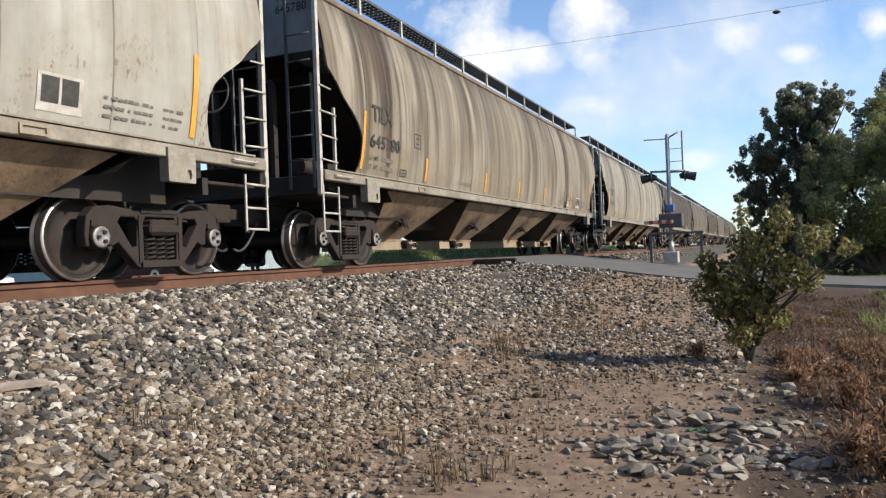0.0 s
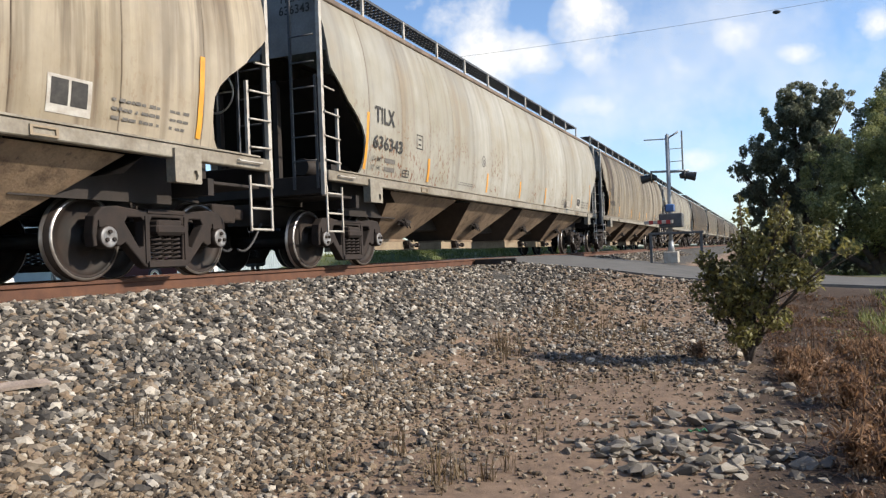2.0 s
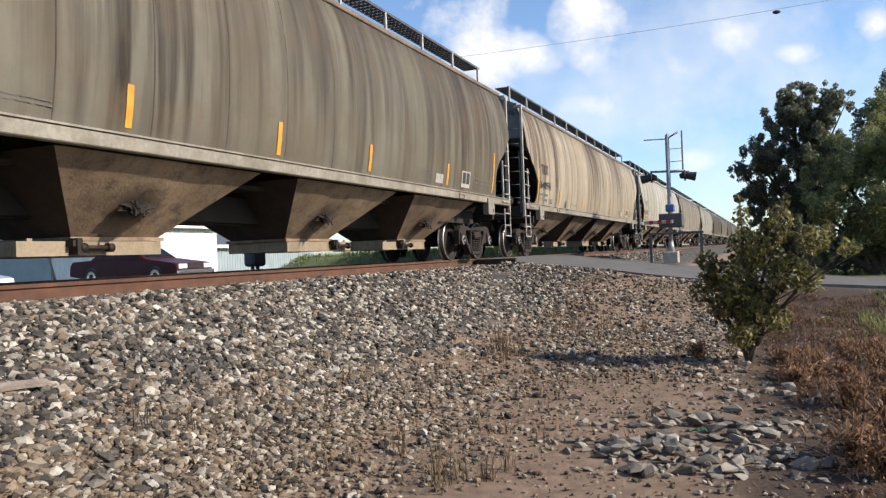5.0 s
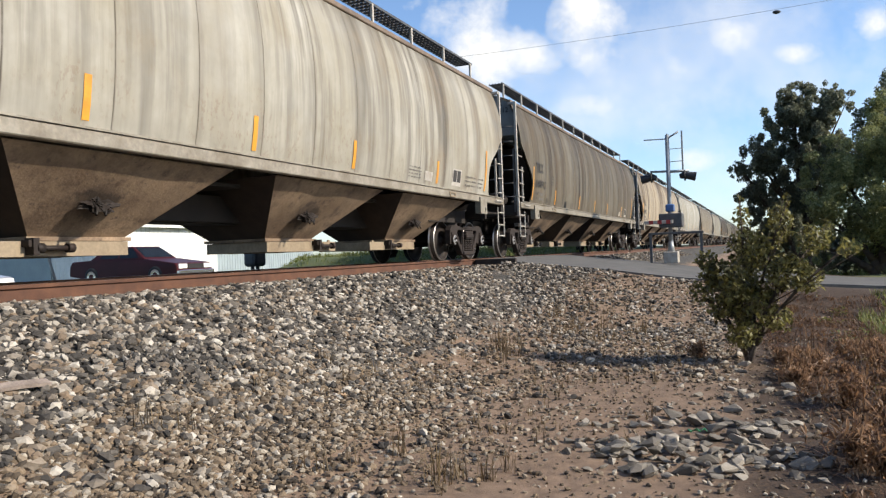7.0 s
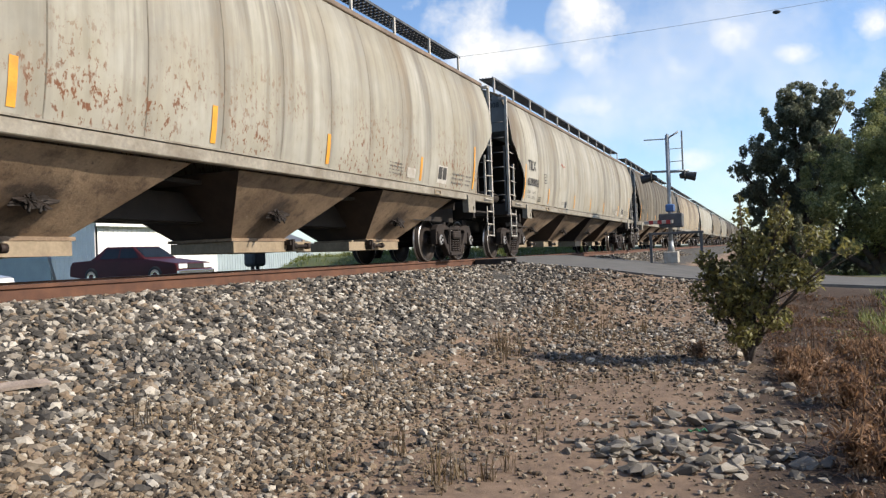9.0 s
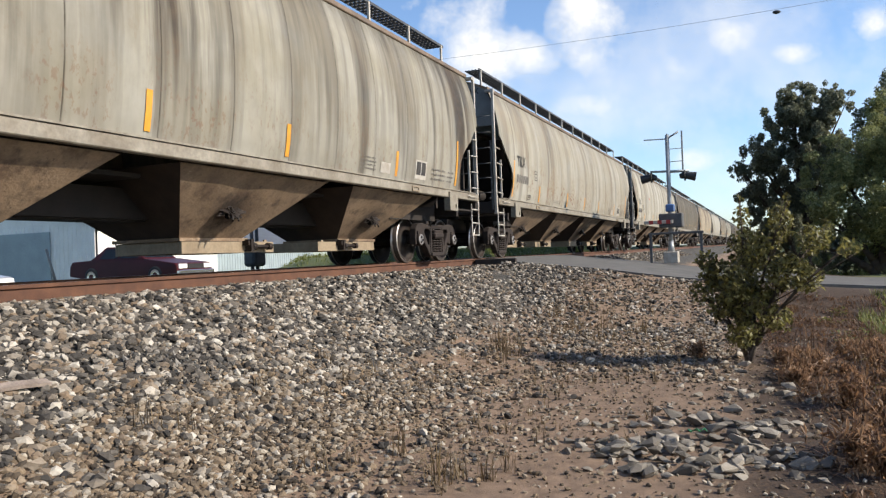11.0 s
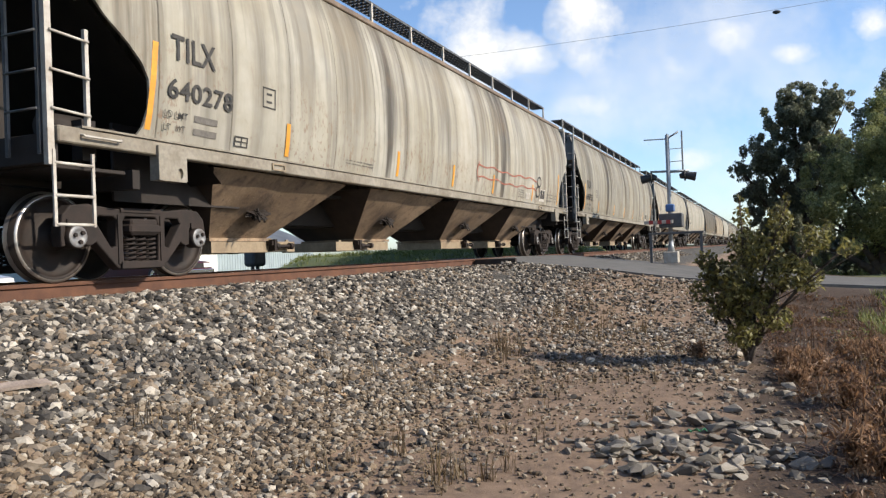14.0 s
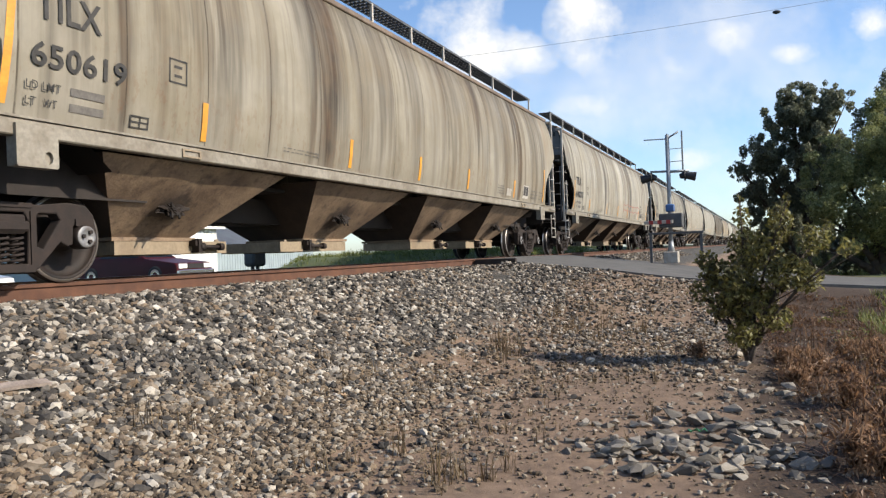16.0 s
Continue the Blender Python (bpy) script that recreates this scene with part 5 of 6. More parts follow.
def build_weeds():
    rnd = random.Random(21)
    verts, faces = [], []
    for _ in range(3000):
        x = rnd.uniform(3.4, 17)
        y = verge_edge(x) - rnd.random() ** 1.4 * 5.0
        n = noise.noise((x * 1.3, y * 1.3, 2))
        if n < -0.25:
            continue
        blade_tuft(verts, faces, x, y, ground_z(x, y), rnd.uniform(0.02, 0.08) + 0.14 * max(0, n), 9, rnd.uniform(0.15, 0.36), rnd, rnd.uniform(0.003, 0.009))
    for _ in range(60):
        x = rnd.uniform(4.4, 12)
        y = verge_edge(x) - 0.1 - rnd.random() * 2.5
        blade_tuft(verts, faces, x, y, ground_z(x, y), rnd.uniform(0.2, 0.45), 5, 0.2, rnd, 0.004)
    tagged(new("dead_weeds", raw_mesh("dead_weeds", verts, faces, M_REDWEED)), "rusty brown dead weeds covering the trackside", "weeds", kind="stuff")
    verts, faces = [], []
    for _ in range(150):
        x = rnd.uniform(4.6, 11)
        y = verge_edge(x) - rnd.random() ** 1.2 * 2.4
        if noise.noise((x * 0.8, y * 0.8, 12)) < -0.12:
            continue
        brush(verts, faces, x, y, ground_z(x, y), rnd.uniform(0.06, 0.18), rnd)
    for x, y, h in ((5.30, -0.48, 0.26), (5.05, -0.62, 0.22), (5.7, -0.72, 0.28), (9.9, 0.80, 0.16), (8.6, -0.3, 0.2), (9.0, -0.45, 0.24), (7.2, -0.65, 0.30)):
        brush(verts, faces, x, y, ground_z(x, y), h, rnd, 46)
    tagged(new("dead_brush", raw_mesh("dead_brush", verts, faces, M_REDBRUSH)), "tangled rust-brown dead brush on the verge", "brush", kind="stuff")
    mats = []
    for _ in range(420):
        x = rnd.uniform(3.6, 16)
        y = verge_edge(x) - 0.05 - rnd.random() ** 1.3 * 4.5
        if noise.noise((x * 1.1, y * 1.1, 6)) < -0.2:
            continue
        mats.append(((x, y, ground_z(x, y) + 0.03), (rnd.uniform(0.12, 0.35), rnd.uniform(0.12, 0.35), rnd.uniform(0.03, 0.12))))
    tagged(new("leaf_litter", leaf_cloud("leaf_litter", mats, 20000, 0.042, M_REDWEED, rnd)), "brown dead leaves matted on the verge", "leaf litter", kind="stuff")
    greens = [b for b in mats if b[0][1] < -0.9 and noise.noise((b[0][0], b[0][1], 3)) > 0.0]
    tagged(new("low_weeds", leaf_cloud("low_weeds", greens, 3500, 0.04, M_GRASS, rnd)), "low green weeds among dead leaves", "weeds", kind="stuff")
    verts, faces = [], []
    spots = [(4.6, 2.35, 0.26), (4.45, 2.75, 0.20), (4.2, 1.9, 0.3), (4.3, 1.85, 0.2), (4.5, 1.7, 0.2), (9.2, 3.1, 0.42), (9.6, 3.2, 0.35), (9.0, 2.95, 0.35), (11.5, 3.0, 0.45), (12.0, 2.8, 0.5), (12.6, 3.0, 0.4), (13.0, 2.4, 0.4), (11.2, 2.3, 0.45), (12.4, 1.9, 0.4), (6.6, 3.9, 0.2), (6.5, 3.95, 0.2), (4.1, 3.9, 0.25), (13.6, 3.4, 0.4), (14.2, 2.9, 0.4)]
    for x, y, h in spots:
        for _ in range(3):
            px, py = x + rnd.gauss(0, 0.12), y + rnd.gauss(0, 0.12)
            blade_tuft(verts, faces, px, py, ground_z(px, py), h, 7, h * 0.55, rnd, 0.004)
    for _ in range(260):
        x, y = rnd.uniform(5, 17), rnd.uniform(0.6, 4.2)
        blade_tuft(verts, faces, x, y, ground_z(x, y), rnd.uniform(0.04, 0.16), 5, 0.07, rnd, 0.004)
    tagged(new("dry_grass", raw_mesh("dry_grass", verts, faces, M_WEED)), "thin dry grass stalks on the gravel", "dry grass", kind="stuff")
    verts, faces = [], []
    for _ in range(4600):
        x, y = rnd.uniform(17, 60), rnd.uniform(11.0, 16.5)
        blade_tuft(verts, faces, x, y, ground_z(x, y), rnd.uniform(0.12, 0.3) + 0.35 * max(0.0, noise.noise((x * 0.35, y * 0.35, 5))), 6, 0.3, rnd, 0.011)
    for _ in range(4200):
        x, y = rnd.uniform(26, 80), rnd.uniform(12, 30)
        blade_tuft(verts, faces, x, y, ground_z(x, y), rnd.uniform(0.1, 0.3) + 0.2 * max(0.0, noise.noise((x * 0.3, y * 0.3, 5))), 5, 0.3, rnd, 0.014)
    for _ in range(900):
        x, y = rnd.uniform(12, 17.5), rnd.uniform(-7, -2.0)
        blade_tuft(verts, faces, x, y, ground_z(x, y), rnd.uniform(0.1, 0.25), 6, 0.12, rnd, 0.01)
    for _ in range(700):
        x, y = rnd.uniform(10.5, 15.5), rnd.uniform(-3.4, -1.5)
        blade_tuft(verts, faces, x, y, ground_z(x, y), rnd.uniform(0.08, 0.2), 6, 0.12, rnd, 0.007)
    for _ in range(1500):
        x, y = rnd.uniform(26, 36), rnd.uniform(-12, 1.0)
        blade_tuft(verts, faces, x, y, ground_z(x, y), rnd.uniform(0.1, 0.3), 5, 0.15, rnd, 0.015)
    tagged(new("rough_grass", raw_mesh("rough_grass", verts, faces, M_GRASS)), "rough green grass along the verges", "grass", kind="stuff")


build_shrub()
build_trees()
build_weeds()


# ---- crossing signal ----
def build_signal():
    x0, y0 = 24.9, 2.68
    z0 = -0.30
    sg = empty("crossing_signal", "grey steel crossing signal mast with black hooded lights", "crossing signal", m=pose(x0, y0, z0))
    bm = bm_new()
    box(bm, -0.25, 0.25, -0.22, 0.22, -0.1, 0.26)
    bev(bm, 0.02)
    part("concrete_base", bm, M_LADDER, sg)
    bm = bm_new()
    tube(bm, (0, 0, 0.2), (0, 0, 3.95), 0.065, seg=14)
    tube(bm, (0, 0, 0.2), (0, 0, 0.6), 0.12, 0.07, 14)
    part("mast", bm, M_GALV, sg)
    bm = bm_new()
    box(bm, -0.25, 0.25, -0.40, 0.32, 1.02, 1.46)
    bev(bm, 0.03)
    part("gate_mechanism", bm, M_DULL, sg)
    bm = bm_new()
    box(bm, -0.13, 0.13, -0.15, 0.12, 1.52, 1.76)
    bev(bm, 0.03)
    part("relay_box", bm, M_BLUE, sg, "blue painted box on the mast")
    bm = bm_new()
    tube(bm, (0, 0.55, 2.82), (0, -0.62, 2.78), 0.035, seg=8)
    part("light_arm", bm, M_GALV, sg)
    for y, d in ((0.52, 1), (-0.50, -1)):
        bm = bm_new()
        tube(bm, (0, y - 0.02, 2.64), (0, y + 0.02, 2.64), 0.17, seg=20)
        tube(bm, (0, y + d * 0.02, 2.64), (0, y + d * 0.32, 2.58), 0.11, 0.14, 16, caps=False)
        tube(bm, (0, y - d * 0.02, 2.64), (0, y - d * 0.16, 2.62), 0.12, 0.07, 16)
        tube(bm, (0, y, 2.64), (0, y, 2.80), 0.03, seg=8)
        part("flasher_light", bm, M_BLACK, sg, "black hooded flasher light")
    bm = bm_new()
    for z in (3.75,):
        tube(bm, (0, 0.03, z + 0.08), (0.0, 0.72, z + 0.10), 0.02, seg=6)
        tube(bm, (0, -0.02, z + 0.1), (0.0, -0.35, z + 0.28), 0.03, seg=6)
    part("top_arm", bm, M_GALV, sg)
    bm = bm_new()
    box(bm, -0.015, 0.015, -0.47, -0.42, 2.6, 4.05)
    for z in (2.75, 3.1, 3.5):
        tube(bm, (0, 0, z), (0, -0.44, z), 0.012, seg=6)
    part("crossbuck_edge", bm, M_LADDER, sg)
    bm = bm_new()
    box(bm, -0.12, 0.12, -0.02, 0.02, 3.72, 3.98)
    part("cap_plate", bm, M_GALV, sg)
    g = empty("guard_rail", "low grey steel guard rail round the signal foot", "guard rail", m=pose(x0 - 0.5, y0, -0.30))
    for y in (0.55, -0.95):
        bm = bm_new()
        box(bm, -0.04, 0.04, y - 0.04, y + 0.04, -0.1, 0.80)
        part("post", bm, M_DULL, g)
    bm = bm_new()
    box(bm, -0.03, 0.03, -1.02, 0.62, 0.80, 0.87)
    bev(bm, 0.01)
    part("beam", bm, M_DULL, g)
    bm = bm_new()
    box(bm, -0.34, -0.27, -0.12, 0.76, 1.14, 1.25)
    bev(bm, 0.01)
    arm = tagged(part("gate_counterweight_arm", bm, M_LADDER, sg), "pale counterweight arm with red bands")
    for y in (-0.04, 0.22, 0.48):
        bm = bm_new()
        box(bm, -0.344, -0.266, y, y + 0.13, 1.136, 1.254)
        part("red_band", bm, M_REDBAND, arm)


build_signal()


# ---- wire ----
def build_wire():
    bm = bm_new()
    pts = []
    for i in range(41):
        u = i / 40
        y = 60 - 110 * u
        z = 19.5 - 2.9 * (1 - (2 * u - 1) ** 2) + 1.6 * u - 0.6
        pts.append((60.0, y, z))
    path_tube(bm, pts, 0.013, 5)
    w = part("overhead_wire", bm, M_GALV)
    tagged(w, "thin dark overhead wire against the sky", "overhead wire", kind="structure")
    bm = bm_new()
    bmesh.ops.create_uvsphere(bm, u_segments=12, v_segments=8, radius=0.17, matrix=pose(60, -1.51, 16.74))
    bmesh.ops.scale(bm, vec=(1, 1.6, 0.8), space=pose(-60, 1.51, -16.74), verts=bm.verts[:])
    part("wire_splice", bm, M_BLACK, w)


build_wire()


# ---- beyond the track ----
def ribbed_wall(bm, p0, p1, z0, z1, depth=0.03, pitch=0.3, slot=0):
    """A ribbed metal wall with thickness from p0 to p1."""
    p0, p1 = Vector((*p0, 0)), Vector((*p1, 0))
    d = p1 - p0
    n = max(1, int(d.length / pitch))
    side = Vector((d.y, -d.x, 0)).normalized()
    pts = []
    for i in range(n):
        for f, o in ((0.0, 0), (0.55, 0), (0.65, depth), (0.9, depth)):
            pts.append(p0 + d * ((i + f) / n) + side * o)
    pts.append(p1)
    back = [p - side * 0.12 for p in pts]
    cols = [[bm.verts.new((*p.xy, z)) for z in (z0, z1)] for p in pts]
    bcols = [[bm.verts.new((*(p0 - side * 0.12).xy, z)) for z in (z0, z1)], [bm.verts.new((*(p1 - side * 0.12).xy, z)) for z in (z0, z1)]]
    for a0, b0 in zip(cols, cols[1:]):
        bm.faces.new((a0[0], b0[0], b0[1], a0[1])).material_index = slot
    bm.faces.new((bcols[0][0], bcols[0][1], bcols[1][1], bcols[1][0])).material_index = slot
    bm.faces.new((cols[0][0], cols[0][1], bcols[0][1], bcols[0][0]))
    bm.faces.new((cols[-1][0], bcols[1][0], bcols[1][1], cols[-1][1]))


def build_shed(name, x0, x1, y0, y1, zg, ze, ridge, wall_mat, label, door=None):
    b = empty(name, label, "building", "buildings beyond the track", m=pose(0, 0, 0))
    runs = ((x0, y0, x1, y0), (x1, y0, x1, y1), (x1, y1, x0, y1), (x0, y1, x0, y0))
    for xa, ya, xb, yb in runs:
        bm = bm_new()
        ribbed_wall(bm, (xa, ya), (xb, yb), zg, ze)
        part("wall", bm, wall_mat, b)
    ym = (y0 + y1) / 2
    for y, s in ((y0 - 0.35, 1), (y1 + 0.35, -1)):
        bm = bm_new()
        vs = [bm.verts.new(c) for c in ((x0 - 0.3, y, ze - 0.02), (x1 + 0.3, y, ze - 0.02), (x1 + 0.3, ym, ridge), (x0 - 0.3, ym, ridge))]
        bm.faces.new(vs)
        bmesh.ops.solidify(bm, geom=bm.faces[:], thickness=0.14)
        part("roof", bm, M_ROOF, b)
    for x in (x0 + 0.06, x1 - 0.06):
        bm = bm_new()
        tri = [(x - 0.05, y0, ze), (x - 0.05, y1, ze), (x - 0.05, ym, ridge - 0.1)]
        va = [bm.verts.new(c) for c in tri]
        vb = [bm.verts.new((c[0] + 0.1, c[1], c[2])) for c in tri]
        bm.faces.new(va)
        bm.faces.new(vb[::-1])
        for i in range(3):
            bm.faces.new((va[i], va[(i + 1) % 3], vb[(i + 1) % 3], vb[i]))
        part("gable", bm, wall_mat, b)
    bm = bm_new()
    box(bm, x0 - 0.32, x1 + 0.32, y0 - 0.42, y0 - 0.36, ze - 0.22, ze + 0.02)
    part("eave_trim", bm, M_WHITEWALL, b)
    if door:
        bm = bm_new()
        box(bm, x0 - 0.10, x0 - 0.035, door[0], door[1], zg, door[2])
        leaf = part("roller_door", bm, M_BLUEWALL, b, "pale blue roller door")
        for i in range(1, 6):
            z = zg + (door[2] - zg) * i / 6
            bm = bm_new()
            box(bm, x0 - 0.115, x0 - 0.101, door[0], door[1], z - 0.02, z + 0.02)
            part("slat", bm, M_BLUEWALL, leaf)
    return b


def sedan(paint, at, label):
    """A boxy saloon car facing -y."""
    car = empty("saloon_car", label, "car", "parked cars", m=at)
    L, W = 4.9, 1.78
    body = bm_new()
    prof = [(0.0, 0.32), (0.02, 0.62), (0.12, 0.72), (1.30, 0.88), (1.45, 0.90), (3.75, 0.92), (4.80, 0.88), (4.88, 0.70), (4.9, 0.35), (4.2, 0.24), (0.7, 0.24)]
    sides = []
    for s in (-1, 1):
        sides.append([body.verts.new((s * (W / 2 - (0.05 if z > 0.8 else 0.0)), y, z)) for y, z in prof])
    n = len(prof)
    for i in range(n):
        body.faces.new((sides[0][i], sides[0][(i + 1) % n], sides[1][(i + 1) % n], sides[1][i]))
    body.faces.new(sides[0])
    body.faces.new(sides[1][::-1])
    bev(body, 0.04, 2)
    for f in body.faces:
        f.smooth = False
    part("body", body, paint, car)
    cab = bm_new()
    prof = [(1.45, 0.88, 0.80), (2.15, 1.36, 0.64), (3.35, 1.38, 0.64), (4.0, 0.90, 0.80)]
    cs = [[cab.verts.new((s * w, y, z)) for y, z, w in prof] for s in (-1, 1)]
    for i in range(4):
        cab.faces.new((cs[0][i], cs[0][(i + 1) % 4], cs[1][(i + 1) % 4], cs[1][i]))
    cab.faces.new(cs[0])
    cab.faces.new(cs[1][::-1])
    bev(cab, 0.03, 2)
    part("cabin", cab, paint, car)
    for s in (-1, 1):
        for y0, y1 in ((1.75, 2.62), (2.70, 3.55)):
            g = bm_new()
            pts = []
            for y, z in ((y0, 0.95), (y1, 0.95), (min(y1, 3.32), 1.30), (max(y0 + (0.25 if y0 < 2 else 0), 2.1), 1.30)):
                w = 0.80 - (z - 0.88) / 0.5 * 0.16 + 0.008
                pts.append((s * w, y, z))
            va = [g.verts.new(p) for p in pts]
            g.faces.new(va)
            bmesh.ops.solidify(g, geom=g.faces[:], thickness=0.01)
            part("side_window", g, M_WINDOW, car)
    g = bm_new()
    va = [g.verts.new(c) for c in ((-0.68, 1.545, 0.96), (0.68, 1.545, 0.96), (0.58, 2.075, 1.325), (-0.58, 2.075, 1.325))]
    g.faces.new(va)
    bmesh.ops.solidify(g, geom=g.faces[:], thickness=-0.02)
    part("windscreen", g, M_WINDOW, car)
    tyre = bm_new()
    lathe(tyre, [(0.10, -0.10, 1), (0.19, -0.10, 1), (0.20, -0.105, 0), (0.30, -0.10, 0), (0.32, -0.07, 0), (0.32, 0.07, 0), (0.30, 0.1, 0), (0.1, 0.1, 0)], 1, 24)
    bmesh.ops.rotate(tyre, verts=tyre.verts[:], cent=(0, 0, 0), matrix=Matrix.Rotation(radians(90), 3, "Z"))
    tm = mesh_of("wheel", tyre, [M_TYRE, M_CHROME])
    for s in (-1, 1):
        for y in (0.95, 3.85):
            part("wheel", tm, None, car, at=pose(s * 0.80, y, 0.32, 0, 0, 0 if s > 0 else 180))
        g = bm_new()
        box(g, s * 0.62 - 0.2, s * 0.62 + 0.2, -0.03, 0.03, 0.52, 0.68)
        bev(g, 0.01)
        part("headlight", g, M_LENS, car, "clear rectangular headlight")
    g = bm_new()
    box(g, -0.38, 0.38, -0.025, 0.03, 0.52, 0.68)
    for i in range(8):
        box(g, -0.36 + i * 0.1, -0.345 + i * 0.1, -0.035, -0.026, 0.53, 0.67)
    part("grille", g, M_BLACK, car)
    g = bm_new()
    box(g, -0.88, 0.88, -0.10, 0.04, 0.34, 0.47)
    bev(g, 0.02)
    part("bumper", g, M_CHROME, car, "chrome front bumper")
    return car


def build_far_side():
    build_shed("metal_shed", 27.5, 36.4, 30.0, 46.0, -0.95, 2.36, 3.6, M_WHITEWALL, "white ribbed metal shed with a blue roller door", door=(33.0, 37.0, 2.0))
    build_shed("long_metal_building", 44.0, 57.0, 36.5, 46.0, -0.95, 1.42, 3.3, M_BLUEWALL, "long low pale blue metal building with a grey roof")
    sedan(M_MAROON, pose(22.42, 19.5, -0.56) @ Matrix.Diagonal((1.07, 1.09, 1.05, 1)), "dark maroon boxy saloon car parked facing the track")
    sedan(M_SILVER, pose(12.85, 17.8, -0.74), "silver saloon car parked facing the track")
    b = empty("utility_box", "dark steel utility box on twin pipes", "utility box", m=pose(15.35, 11.5, ground_z(15.35, 11.5)))
    bm = bm_new()
    box(bm, -0.24, 0.24, -0.18, 0.18, 0.66, 1.09)
    bev(bm, 0.08, 2)
    part("housing", bm, M_GRATE, b)
    for x in (-0.1, 0.1):
        bm = bm_new()
        tube(bm, (x, 0, -0.1), (x, 0, 1.9), 0.045, seg=10)
        part("pipe", bm, M_GRATE, b)
    bm = bm_new()
    tube(bm, (-0.27, 0, 0.45), (0.12, 0, -0.85), 0.03, seg=8)
    st = part("leaning_post", bm, M_LADDER, None, at=pose(11.8, 14.0, 0.12))
    tagged(st, "thin pale post leaning beside the track", "post")


build_far_side()


# ---- stones ----
def chip_data():
    """A chunky crushed stone, before its corners are moved."""
    bm = bm_new()
    bmesh.ops.create_icosphere(bm, subdivisions=1, radius=1.0)
    bm.verts.ensure_lookup_table()
    bm.verts.index_update()
    v = np.array([x.co[:] for x in bm.verts])
    f = np.array([[w.index for w in x.verts] for x in bm.faces])
    bm.free()
    return v, f


def rock_mesh(name, size, mat, rnd, points=13):
    """A sharp broken stone: the hull of scattered points."""
    bm = bm_new()
    for _ in range(points):
        p = Vector((rnd.gauss(0, 1), rnd.gauss(0, 1), rnd.gauss(0, 1))).normalized() * rnd.uniform(0.75, 1.1)
        bm.verts.new((p.x * size[0], p.y * size[1], p.z * size[2]))
    made = bmesh.ops.convex_hull(bm, input=bm.verts[:])
    bmesh.ops.delete(bm, geom=[g for g in made["geom_interior"] if isinstance(g, bmesh.types.BMVert)], context="VERTS")
    return mesh_of(name, bm, mat)


def heap_rise(x, y):
    """How thick the low sprawl of broken rock lies on the soil."""
    front = math.exp(-((x - 5.15 - 0.45 * (y - 0.55) ** 2) / 0.40) ** 2 - ((y - 0.50) / 0.75) ** 4)
    middle = 0.42 * math.exp(-((x - 6.1) / 0.7) ** 2 - ((y - 0.45) / 0.85) ** 2)
    back = 0.8 * math.exp(-((x - 7.4) / 0.8) ** 2 - ((y - 0.12) / 0.42) ** 2)
    return max(front, middle, back) * (0.55 + 0.9 * max(0.0, 0.5 + noise.noise((x * 2.3, y * 2.3, 8))))


